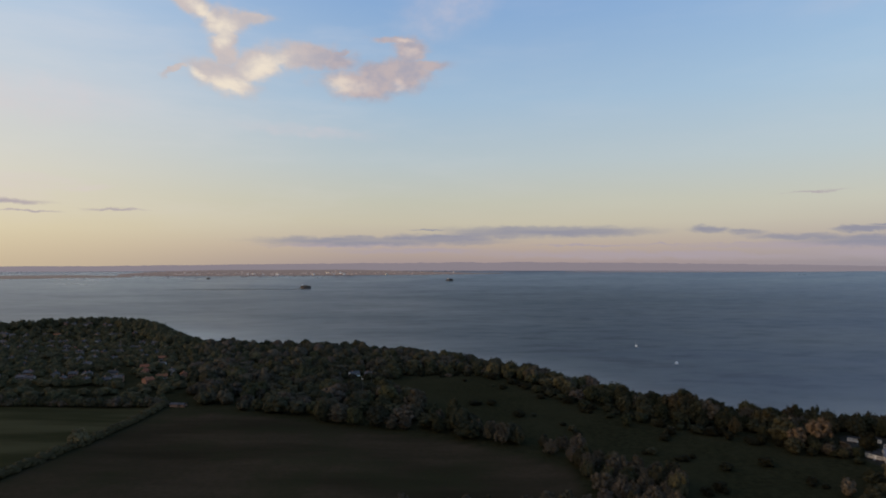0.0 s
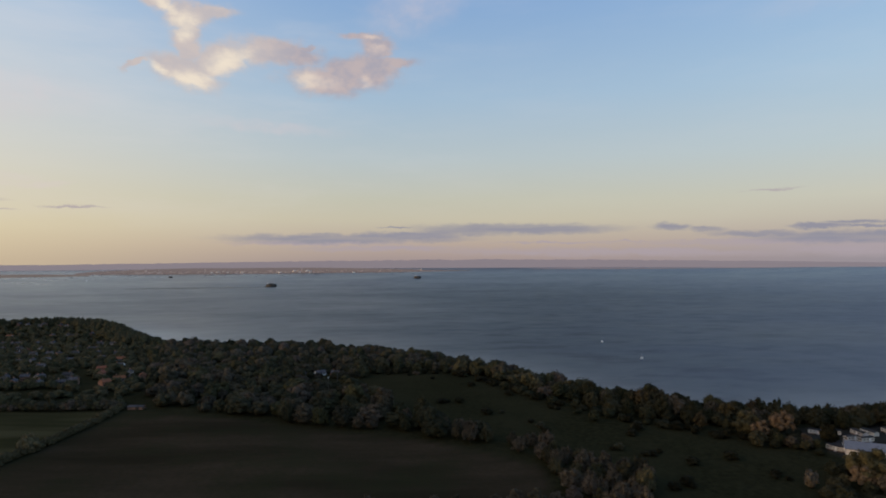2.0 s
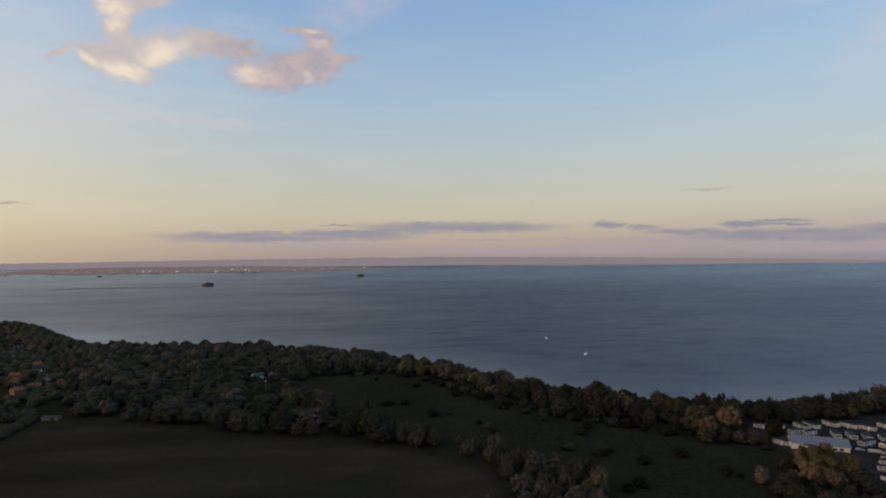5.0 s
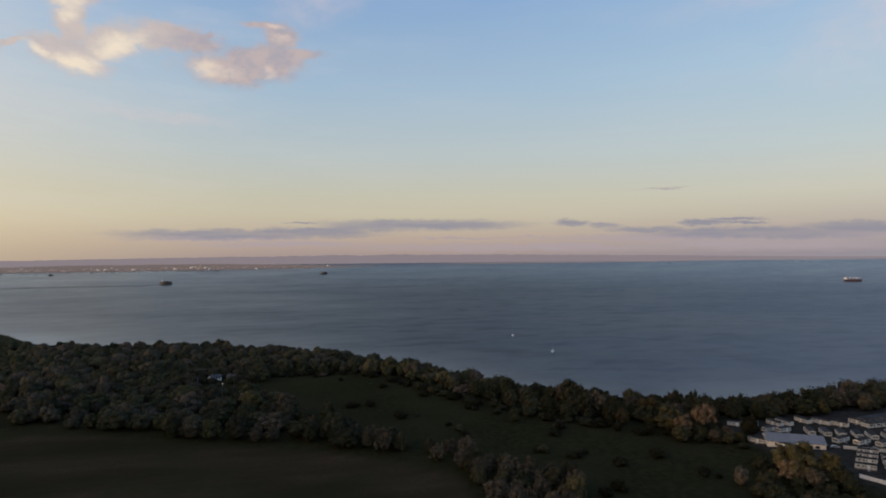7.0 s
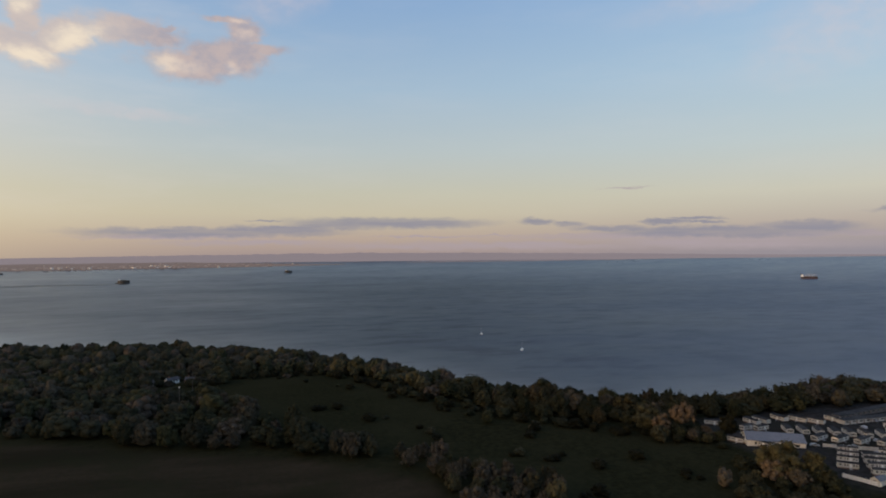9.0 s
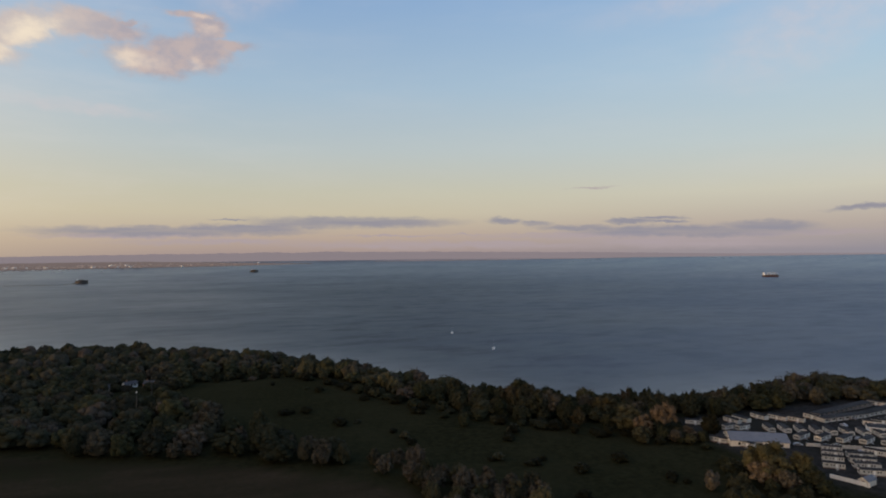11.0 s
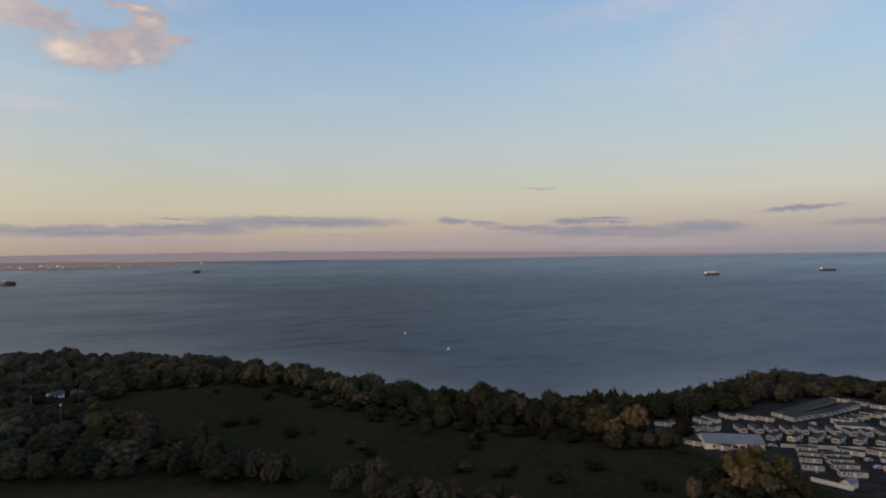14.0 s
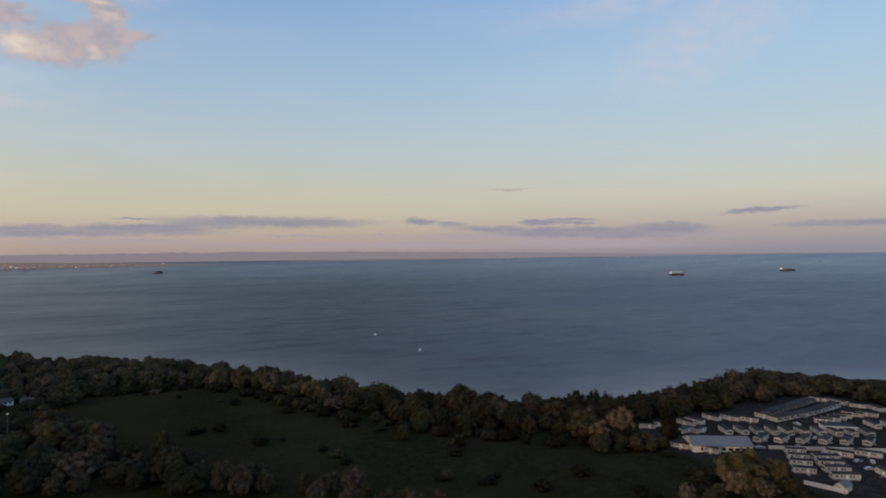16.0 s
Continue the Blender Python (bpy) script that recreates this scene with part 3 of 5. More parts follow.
def tide_streak():
    """A long slick of smoother, darker water where the tide sets past a fort."""
    m = bpy.data.materials["sea_water"].copy()
    m.name = "slick_sea_water"
    bsdf = m.node_tree.nodes["Principled BSDF"]
    link = bsdf.inputs["Specular IOR Level"].links[0]
    m.node_tree.links.remove(link)
    bsdf.inputs["Specular IOR Level"].default_value = 0.30
    verts, faces, n = [], [], 40
    for i in range(n + 1):
        t = i / n
        half = 26 * math.sin(math.pi * min(1.0, t * 0.9 + 0.1)) ** 0.6 + 3
        d = 3500 - 60 * t + 30 * math.sin(t * 5)
        for o in (-half, half):
            verts.append(Vector(far_place(-24.0 + 11.5 * t, d + o)) + Vector((0, 0, 2.5)))
    for i in range(n):
        faces.append((2 * i, 2 * i + 2, 2 * i + 3, 2 * i + 1))
    ob = mesh_object("water_tide_streak", [tuple(v) for v in verts], faces, m)
    for p in ob.data.polygons:
        if p.normal.z < 0:
            p.flip()
    tagged(ob, "thin dark slick of tide water near the fort", "sea", kind="structure")


tide_streak()


def haze_glow_material(name, near, far, glow):
    """Far land with the evening haze's own light put into its emission."""
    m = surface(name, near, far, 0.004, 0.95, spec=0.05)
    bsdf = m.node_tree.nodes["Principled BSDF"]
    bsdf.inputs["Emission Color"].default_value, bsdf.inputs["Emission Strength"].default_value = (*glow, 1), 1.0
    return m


def shore_strip(name, label, rows, material, seed, lift=(-3.0, 0.22, 0.45, 0.85, 1.0, 0.2)):
    """Low far land: rows of heading, shore distance, depth, height."""
    rnd = random.Random(seed)
    heads = np.arange(rows[0][0], rows[-1][0] + 0.01, 0.25)
    cols = [np.interp(heads, [r[0] for r in rows], [r[i] for r in rows]) for i in (1, 2, 3)]
    verts, faces, across = [], [], (0.0, 0.06, 0.3, 0.6, 0.85, 1.0)
    for h, d, depth, up in zip(heads, *cols):
        wob = 1 + 0.16 * noise.noise((h * 0.35, seed, 0)) + 0.10 * noise.noise((h * 1.7, seed, 3)) + 0.05 * noise.noise((h * 5.0, seed, 7))
        for a, l in zip(across, lift):
            verts.append(far_place(h, d + depth * a + 60 * noise.noise((h * 0.8, seed + 9, a * 3)), up * l * wob))
    n = len(across)
    for i in range(len(heads) - 1):
        for j in range(n - 1):
            a = i * n + j
            faces.append((a, a + n, a + n + 1, a + 1))
    ob = mesh_object(name, verts, faces, material, smooth=True)
    return tagged(ob, label, "coast", kind="structure")


M_FARLAND = haze_glow_material("hazy_far_land", (0.02, 0.018, 0.016), (0.045, 0.038, 0.033), (0.150, 0.116, 0.108))
M_SPIT = haze_glow_material("hazy_far_spit", (0.02, 0.018, 0.016), (0.045, 0.038, 0.033), (0.225, 0.180, 0.186))
M_FARHILL = haze_glow_material("hazy_far_hills", (0.02, 0.02, 0.02), (0.03, 0.028, 0.027), (0.236, 0.200, 0.218))
M_NEARSPIT = haze_glow_material("hazy_low_spit", (0.02, 0.018, 0.016), (0.045, 0.038, 0.033), (0.150, 0.118, 0.102))
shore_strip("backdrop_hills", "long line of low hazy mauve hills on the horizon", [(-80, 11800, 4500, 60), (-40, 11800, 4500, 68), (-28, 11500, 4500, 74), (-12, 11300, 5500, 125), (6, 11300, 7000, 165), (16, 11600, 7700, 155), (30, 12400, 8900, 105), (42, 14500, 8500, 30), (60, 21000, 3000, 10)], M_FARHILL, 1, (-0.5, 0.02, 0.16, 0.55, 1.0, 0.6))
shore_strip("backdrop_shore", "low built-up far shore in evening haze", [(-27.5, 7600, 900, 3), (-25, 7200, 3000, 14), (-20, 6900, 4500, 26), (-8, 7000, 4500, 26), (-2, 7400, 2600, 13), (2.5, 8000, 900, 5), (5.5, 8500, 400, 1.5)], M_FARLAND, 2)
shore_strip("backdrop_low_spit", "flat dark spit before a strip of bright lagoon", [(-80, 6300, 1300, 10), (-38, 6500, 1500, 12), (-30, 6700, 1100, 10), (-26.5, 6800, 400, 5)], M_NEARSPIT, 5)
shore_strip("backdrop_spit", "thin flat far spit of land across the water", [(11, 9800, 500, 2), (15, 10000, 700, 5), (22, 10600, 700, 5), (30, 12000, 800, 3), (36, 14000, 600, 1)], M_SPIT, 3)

# ---- small mesh tools ----
def box(bm, x0, x1, y0, y1, z0, z1, bevel=0.0):
    vs = [bm.verts.new(p) for p in ((x0, y0, z0), (x1, y0, z0), (x1, y1, z0), (x0, y1, z0), (x0, y0, z1), (x1, y0, z1), (x1, y1, z1), (x0, y1, z1))]
    fs = [bm.faces.new([vs[i] for i in q]) for q in ((3, 2, 1, 0), (4, 5, 6, 7), (0, 1, 5, 4), (1, 2, 6, 5), (2, 3, 7, 6), (3, 0, 4, 7))]
    if bevel:
        bmesh.ops.bevel(bm, geom=list({e for f in fs for e in f.edges}), offset=bevel, segments=1, affect="EDGES")
    return bm


def boxes(*rows, bevel=0.0):
    bm = bmesh.new()
    for row in rows:
        box(bm, *row, bevel=bevel)
    return bm


def gable(bm, x0, x1, y0, y1, z0, eaves, ridge):
    """A closed body with a gable end at each end of x."""
    ym = (y0 + y1) / 2
    a = [bm.verts.new(p) for p in ((x0, y0, z0), (x0, y1, z0), (x0, y1, eaves), (x0, ym, ridge), (x0, y0, eaves))]
    b = [bm.verts.new((x1, v.co.y, v.co.z)) for v in a]
    bm.faces.new(a[::-1]), bm.faces.new(b)
    for i in range(5):
        j = (i + 1) % 5
        bm.faces.new((a[i], a[j], b[j], b[i]))
    bmesh.ops.recalc_face_normals(bm, faces=bm.faces)
    return bm


def pitched(bm, x0, x1, y0, y1, eaves, ridge, thick=0.18):
    """Two roof slabs that meet at a ridge along x."""
    ym = (y0 + y1) / 2
    for ya in (y0, y1):
        low = [bm.verts.new((x, ya, eaves)) for x in (x0, x1)] + [bm.verts.new((x, ym, ridge)) for x in (x1, x0)]
        high = [bm.verts.new(v.co + Vector((0, 0, thick))) for v in low]
        bm.faces.new(low[::-1]), bm.faces.new(high)
        for i in range(4):
            j = (i + 1) % 4
            bm.faces.new((low[i], low[j], high[j], high[i]))
    bmesh.ops.recalc_face_normals(bm, faces=bm.faces)
    return bm


def tube(bm, r0, r1, z0, z1, sides=12, x=0.0, y=0.0):
    ret = bmesh.ops.create_cone(bm, cap_ends=True, segments=sides, radius1=r0, radius2=r1, depth=z1 - z0)
    bmesh.ops.translate(bm, verts=ret["verts"], vec=(x, y, (z0 + z1) / 2))
    return bm


# ---- trees ----
def ball_data(sub):
    bm = bmesh.new()
    bmesh.ops.create_icosphere(bm, subdivisions=sub, radius=1)
    v = np.array([p.co[:] for p in bm.verts])
    f = np.array([[p.index for p in q.verts] for q in bm.faces])
    bm.free()
    return v, f


BALL1, BALL2 = ball_data(1), ball_data(2)


def crown_data(seed, lobes, leaves, ball, leaf=0.05, squat=1.0, span=(0.56, 0.74), size=(0.24, 0.38), heart=0.78, loose=1.16):
    """A domed crown of unit radius from rounded clumps and loose leaf sprays; z from 0 (underside) up."""
    rng = np.random.default_rng(seed)
    V, F, n = [], [], 0
    bv, bf = ball
    centres = []
    lift = 0.50 * squat
    for i in range(lobes):
        up = 1 - 1.35 * (i + rng.uniform(0.1, 0.9)) / lobes
        a = i * 2.39996 + rng.uniform(-0.5, 0.5)
        side = math.sqrt(max(0.0, 1 - up * up))
        reach = rng.uniform(*span)
        c = np.array([math.cos(a) * side * reach, math.sin(a) * side * reach, up * reach * 0.95 * squat + lift])
        r = rng.uniform(*size)
        v = bv * (1 + 0.09 * rng.standard_normal((len(bv), 1))) * r * np.array([1, 1, rng.uniform(0.72, 0.95)]) + c
        V.append(v), F.append(bf + n)
        n += len(v)
        centres.append((c, r))
    core = bv * np.array([heart, heart, heart * squat]) * (1 + 0.06 * rng.standard_normal((len(bv), 1))) + np.array([0, 0, lift])
    V.append(core), F.append(bf + n)
    n += len(core)
    pick = rng.integers(0, lobes, leaves)
    C = np.array([centres[i][0] for i in pick])
    R = np.array([centres[i][1] for i in pick])[:, None]
    d = rng.standard_normal((leaves, 3))
    d[:, 2] = np.abs(d[:, 2]) * 0.9 - 0.25
    d /= np.linalg.norm(d, axis=1)[:, None]
    p = C + d * R * rng.uniform(0.84, loose, (leaves, 1))
    u = rng.standard_normal((leaves, 3))
    u /= np.linalg.norm(u, axis=1)[:, None]
    w = np.cross(u, d + 0.4 * rng.standard_normal((leaves, 3)))
    w /= np.linalg.norm(w, axis=1)[:, None] + 1e-6
    s = leaf * rng.uniform(0.6, 1.4, (leaves, 1))
    tri = np.stack([p - u * s, p + u * s, p + w * s * 1.5], 1).reshape(-1, 3)
    V.append(tri), F.append(np.arange(leaves * 3).reshape(-1, 3) + n)
    V = np.concatenate(V)
    V[:, 2] = np.maximum(V[:, 2], 0.02)
    return V, np.concatenate(F)


def mesh_from(name, V, F, material):
    me = bpy.data.meshes.new(name)
    me.vertices.add(len(V))
    me.vertices.foreach_set("co", np.ascontiguousarray(V, np.float32).ravel())
    me.loops.add(F.size)
    me.loops.foreach_set("vertex_index", np.ascontiguousarray(F, np.int32).ravel())
    me.polygons.add(len(F))
    me.polygons.foreach_set("loop_start", np.arange(0, F.size, 3, dtype=np.int32))
    me.polygons.foreach_set("use_smooth", np.ones(len(F), bool))
    me.update(calc_edges=True)
    me.validate()
    me.materials.append(material)
    return me


def trunk_mesh(seed):
    rnd = random.Random(seed)
    bm = tube(bmesh.new(), 0.055, 0.03, -0.05, 1.0, 8)
    for i in range(4):
        a, z = rnd.uniform(0, 6.28) + i * 1.6, rnd.uniform(0.45, 0.75)
        ret = bmesh.ops.create_cone(bm, cap_ends=True, segments=5, radius1=0.026, radius2=0.01, depth=0.7)
        bmesh.ops.transform(bm, verts=ret["verts"], matrix=Matrix.Translation((0, 0, z)) @ Matrix.Rotation(a, 4, "Z") @ Matrix.Rotation(radians(48), 4, "Y") @ Matrix.Translation((0, 0, 0.35)))
    me = bpy.data.meshes.new("trunk")
    bm.to_mesh(me)
    bm.free()
    me.materials.append(M_BARK)
    return me


NEAR_CROWNS = [crown_data(10 + i, 32, 1250, BALL2, 0.054, squat=(1.0, 1.15, 0.9, 1.25, 1.05, 0.95)[i], span=(0.58, 0.88), size=(0.14, 0.27), heart=0.70, loose=1.38) for i in range(6)]
FAR_CROWNS = [crown_data(40 + i, 12, 220, BALL2, 0.074, squat=(1.0, 1.1, 0.9, 1.2)[i], span=(0.54, 0.84), size=(0.22, 0.38), heart=0.70, loose=1.34) for i in range(4)]
FEW_CROWNS = [crown_data(50 + i, 7, 80, BALL2, 0.085, squat=(1.0, 1.2)[i], span=(0.50, 0.80), size=(0.26, 0.42), heart=0.70, loose=1.3) for i in range(2)]
TINY_CROWNS = [crown_data(60 + i, 9, 60, BALL1, 0.10, size=(0.30, 0.48), loose=1.25) for i in range(4)]
AIRY_CROWNS = [crown_data(80 + i, 42, 2600, BALL2, 0.042, squat=(1.0, 0.85, 1.1)[i], span=(0.44, 0.95), size=(0.11, 0.22), heart=0.50, loose=1.7) for i in range(3)]
CROWN_MESHES = {}
TRUNKS = [trunk_mesh(i) for i in range(3)]
tree_rng = random.Random(5)


def plant(x, y, r, tall, material=None, label="", group="", name="tree", low=0.06):
    """One tree: a trunk with limbs and a crown of clumps. r: crown radius, tall: height."""
    i = tree_rng.randrange(6)
    material = material or M_TREE
    shapes = FAR_CROWNS if name == "bush" else AIRY_CROWNS if material in (M_GOLD, M_TAN, M_PALE, M_SUN_OLIVE) else NEAR_CROWNS
    i %= len(shapes)
    key = (i, material.name, name)
    if key not in CROWN_MESHES:
        CROWN_MESHES[key] = mesh_from("crown", *shapes[i], material)
    root = thing(name, pose(x, y, height_at(x, y), rz=tree_rng.uniform(0, 360)), label or "dark green broadleaf tree in evening shade", "bush" if name == "bush" else "tree", group)
    trunk = new("trunk", TRUNKS[i % 3])
    trunk.parent = root
    trunk.scale = (r * 0.9, r * 0.9, tall * 0.75)
    crown = new("crown", CROWN_MESHES[key])
    crown.parent = root
    top = float(shapes[i][0][:, 2].max())
    crown.location, crown.scale = (0, 0, tall * low), (r, r, tall * (1 - low) / top)
    return root


def woodland(name, label, rows, sets, material):
    """Many far trees in one mesh: rows of x, y, radius, height."""
    V, F, tint, n = [], [], [], 0
    rng = np.random.default_rng(len(rows))
    z = height(np.array([r[0] for r in rows]), np.array([r[1] for r in rows]))
    for (x, y, r, tall), g in zip(rows, z):
        v, f = sets[rng.integers(0, len(sets))]
        a = rng.uniform(0, 2 * math.pi)
        c, s = math.cos(a), math.sin(a)
        low = 0.10
        p = np.stack([(v[:, 0] * c - v[:, 1] * s) * r + x, (v[:, 0] * s + v[:, 1] * c) * r + y, v[:, 2] / v[:, 2].max() * tall * (1 - low) + g + tall * low - 0.6], 1)
        V.append(p), F.append(f + n)
        tint.append(np.full(len(p), rng.uniform(), np.float32))
        n += len(p)
    ob = new(name, mesh_from(name, np.concatenate(V), np.concatenate(F), material))
    ob.data.attributes.new("tint", "FLOAT", "POINT").data.foreach_set("value", np.concatenate(tint))
    return tagged(ob, label, "trees", kind="stuff")


WOODS = dict(
    wood=[(-196, 484), (-118, 446), (6, 393), (50, 364), (60, 380), (18, 426), (-24, 480), (-50, 540), (-42, 598), (-18, 627), (20, 690), (0, 805), (-100, 890), (-230, 925), (-310, 960), (-350, 940), (-300, 760), (-235, 600), (-205, 520)],
    belt=[(-18, 627), (36, 609), (66, 568), (98, 500), (138, 436), (180, 395), (210, 368), (236, 390), (260, 386), (326, 381), (378, 390), (404, 388), (412, 372), (455, 335), (560, 300), (640, 400), (540, 470), (440, 484), (350, 462), (280, 452), (222, 498), (165, 585), (98, 708), (8, 815)],
    clump=[(54, 366), (72, 334), (66, 302), (86, 264), (66, 226), (92, 222), (98, 252), (114, 300), (98, 340), (64, 378)],
    corner=[(192, 296), (212, 316), (232, 302), (231, 284), (212, 242), (190, 232), (174, 262)],
    gap=[(204, 372), (212, 344), (222, 330), (229, 346), (232, 398), (216, 404)],
    village=[(-205, 484), (-330, 478), (-700, 440), (-1150, 700), (-1150, 1750), (-900, 1600), (-640, 1385), (-480, 1215), (-350, 1010), (-350, 940), (-300, 760), (-235, 600)],
    headland=[(-340, 990), (-420, 1095), (-520, 1230), (-625, 1290), (-800, 1195), (-1000, 1140), (-1000, 1060), (-800, 1115), (-640, 1190), (-540, 1120), (-430, 960)],
)


def scatter(ring, gap, seed, keep=1.0):
    """Points in a ring, no two nearer than about the gap."""
    rng = np.random.default_rng(seed)
    ring_ = np.array(ring)
    lo, hi = ring_.min(0), ring_.max(0)
    nx, ny = int((hi[0] - lo[0]) / gap) + 1, int((hi[1] - lo[1]) / gap) + 1
    gx, gy = np.meshgrid(np.arange(nx), np.arange(ny))
    px = lo[0] + (gx + 0.5 * (gy % 2)).ravel() * gap + rng.uniform(-0.38, 0.38, nx * ny) * gap
    py = lo[1] + gy.ravel() * gap + rng.uniform(-0.38, 0.38, nx * ny) * gap
    ok = (from_polygon(px, py, ring) > 0) & (rng.uniform(size=nx * ny) < keep)
    return np.stack([px[ok], py[ok]], 1), rng


def clear_of(pts, spots):
    ok = np.ones(len(pts), bool)
    for x, y, r in spots:
        ok &= np.hypot(pts[:, 0] - x, pts[:, 1] - y) > r
    return pts[ok]


GLADES = [(-82, 608, 17), (-70, 590, 14), (-98, 590, 11), (-58, 572, 13), (-78, 572, 12), (-48, 588, 10), (215, 364, 6), (204, 367, 5), (216, 292, 13), (186, 293, 6), (35, 377, 5), (-184, 455, 12)]
# height above the sea of the wood's top behind the caravans, from west to east
CREST_X, CREST_Z = (238, 282, 308, 334, 353, 370, 383, 405, 430, 457, 481, 501, 521, 542, 567, 640), (48, 45, 42, 43.5, 45, 47, 48, 47, 43, 36, 30, 26, 23, 19, 16, 13)
rows = []
for key, gap, rr, hh in (("wood", 12.6, (3.8, 9.6), (9.5, 17.0)), ("belt", 10.8, (3.6, 9.0), (9.5, 17.0)), ("east", 10.6, (4.6, 8.4), (9.0, 13.5)), ("clump", 9.8, (3.4, 5.8), (10, 15)), ("corner", 7.2, (3.0, 5.0), (5, 9)), ("gap", 6.5, (2.4, 4.2), (4, 8))):
    pts, rng = scatter(WOODS["belt" if key == "east" else key], gap, len(key))
    if key in ("belt", "east"):
        pts = pts[(pts[:, 0] > 238) == (key == "east")]
    pts = clear_of(pts, GLADES)
    full = hh
    for x, y in pts:
        hh = full
        d = float(inland(np.array([x]), np.array([y]))[0])
        if d < 14:
            continue
        r = rr[0] + (rr[1] - rr[0]) * rng.uniform() ** 1.5
        if key == "east":
            # the crowns rise from the park's edge to the crest and fall away to the east
            back = float(ease(np.array(y), 398, 438))
            tall = (1 - back) * rng.uniform(*hh) + back * (float(np.interp(x, CREST_X, CREST_Z)) - height_at(x, y) + rng.uniform(-1.6, 0.8))
            if x > 400:
                tall = min(tall, float(np.interp(x, CREST_X, CREST_Z)) - height_at(x, y) + 5.0 * (1 - back))
            rows.append((x, y, r, min(max(tall, 5.0), 25.0), key))
            continue
        if abs(x + 74 + (y - 560) * 0.14) < 17 and 520 < y < 606:
            r, hh = r * 0.75, (5.5, 8.5)
        rows.append((x, y, r, min(2.7 * r, rng.uniform(*hh) * (0.62 + 0.050 * r)), key))
rows.sort(key=lambda q: math.hypot(q[0] - 90, q[1] - 120))
KINDS = dict(east="dark green tree in the belt behind the caravans", wood="dark green broadleaf tree at the wood's edge", belt="dark green tree in the belt above the shore", clump="grey-green tree at the field's corner", corner="low dark scrub tree beside the caravan park", gap="dark shrub between meadow and caravans")
for x, y, r, tall, key in rows[:270]:
    pale = key == "clump" and tree_rng.random() < 0.55 or tree_rng.random() < 0.05
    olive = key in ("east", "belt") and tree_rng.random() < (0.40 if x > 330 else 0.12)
    leaf = M_PALE if pale else M_SUN_OLIVE if olive else M_DEEP if key in ("belt", "east", "corner", "gap") else M_TREE
    words = "pale grey-brown tree with catkin-like spring leaf" if pale else "tree crown coloured olive as if warmed by the low sun" if olive else KINDS[key]
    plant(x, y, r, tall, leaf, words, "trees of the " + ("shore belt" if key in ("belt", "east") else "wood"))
woodland("woodland", "dense dark broadleaf wood between fields and sea", [r[:4] for r in rows[270:] if r[1] < 690], FAR_CROWNS, M_WOOD)
woodland("far_woodland", "dark far edge of the broadleaf wood above the sea", [r[:4] for r in rows[270:] if r[1] >= 690], FEW_CROWNS, M_WOOD)



def in_sunlight(x, y):
    """Whether a tree at (x, y) would stand in the low sun's way to the open corner of the village."""
    sx, sy = to_sun()[:2]
    for hx, hy in ((-305, 641), (-284, 611), (-264, 587), (-259, 556), (-240, 597)):
        along, across = (x - hx) * sx + (y - hy) * sy, (x - hx) * sy - (y - hy) * sx
        if -8 < along < 230 and abs(across) < 8:
            return True
    return False


pts, rng = scatter(WOODS["village"], 13.0, 3, 0.72)
village_trees = [(x, y, rng.uniform(3.8, 6.8), rng.uniform(5, 9.0)) for x, y in pts if inland(np.array([x]), np.array([y]))[0] > 25 and x > -0.77 * y - 20 and not in_sunlight(x, y)]
woodland("village_trees", "dark garden trees among the village houses", village_trees, TINY_CROWNS, M_HEADLAND)
pts, rng = scatter(WOODS["headland"], 11, 4)
woodland("headland_wood", "dark wooded headland above the sea", [(x, y, rng.uniform(5, 8), rng.uniform(11, 17)) for x, y in pts if x > -0.77 * y - 20 and inland(np.array([x]), np.array([y]))[0] > 18], TINY_CROWNS, M_HEADLAND)

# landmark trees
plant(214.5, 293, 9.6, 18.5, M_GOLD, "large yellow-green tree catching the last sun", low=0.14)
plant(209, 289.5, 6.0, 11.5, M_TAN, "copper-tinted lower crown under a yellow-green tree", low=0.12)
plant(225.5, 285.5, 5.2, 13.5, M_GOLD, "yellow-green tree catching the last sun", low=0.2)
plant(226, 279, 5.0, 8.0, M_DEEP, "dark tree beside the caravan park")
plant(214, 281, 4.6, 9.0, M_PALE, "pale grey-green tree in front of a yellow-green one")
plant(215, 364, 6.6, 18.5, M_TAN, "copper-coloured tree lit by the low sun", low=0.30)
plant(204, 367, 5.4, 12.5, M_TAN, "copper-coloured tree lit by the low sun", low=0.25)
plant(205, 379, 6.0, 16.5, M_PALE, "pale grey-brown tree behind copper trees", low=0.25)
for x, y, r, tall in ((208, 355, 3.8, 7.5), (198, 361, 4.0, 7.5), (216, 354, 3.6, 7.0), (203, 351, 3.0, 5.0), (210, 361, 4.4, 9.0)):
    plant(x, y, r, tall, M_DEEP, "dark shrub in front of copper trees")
# three crowns whose leaf colour stands for sunlit tops in the belt
plant(176, 420, 8.0, 17, M_PALE, "tree crown above the belt, coloured pale as if catching light", low=0.2)
plant(208, 434, 6.5, 15, M_GOLD, "yellow-green tree crown in the shore belt, coloured as if sunlit", low=0.2)
plant(204, 426, 5.5, 12, M_PALE, "tree crown above the belt, coloured pale as if catching light", low=0.2)
plant(212, 350, 4.0, 7.0, M_TREE, "low dark shrub beside the caravans")
plant(196, 356, 5.0, 9.5, M_TREE)
plant(186, 293, 3.4, 9, M_PALE, "pale blossoming shrub at the meadow's edge", name="bush")
plant(35, 377, 5.4, 14, M_PALE, "pale grey-brown tree at the wood's edge")
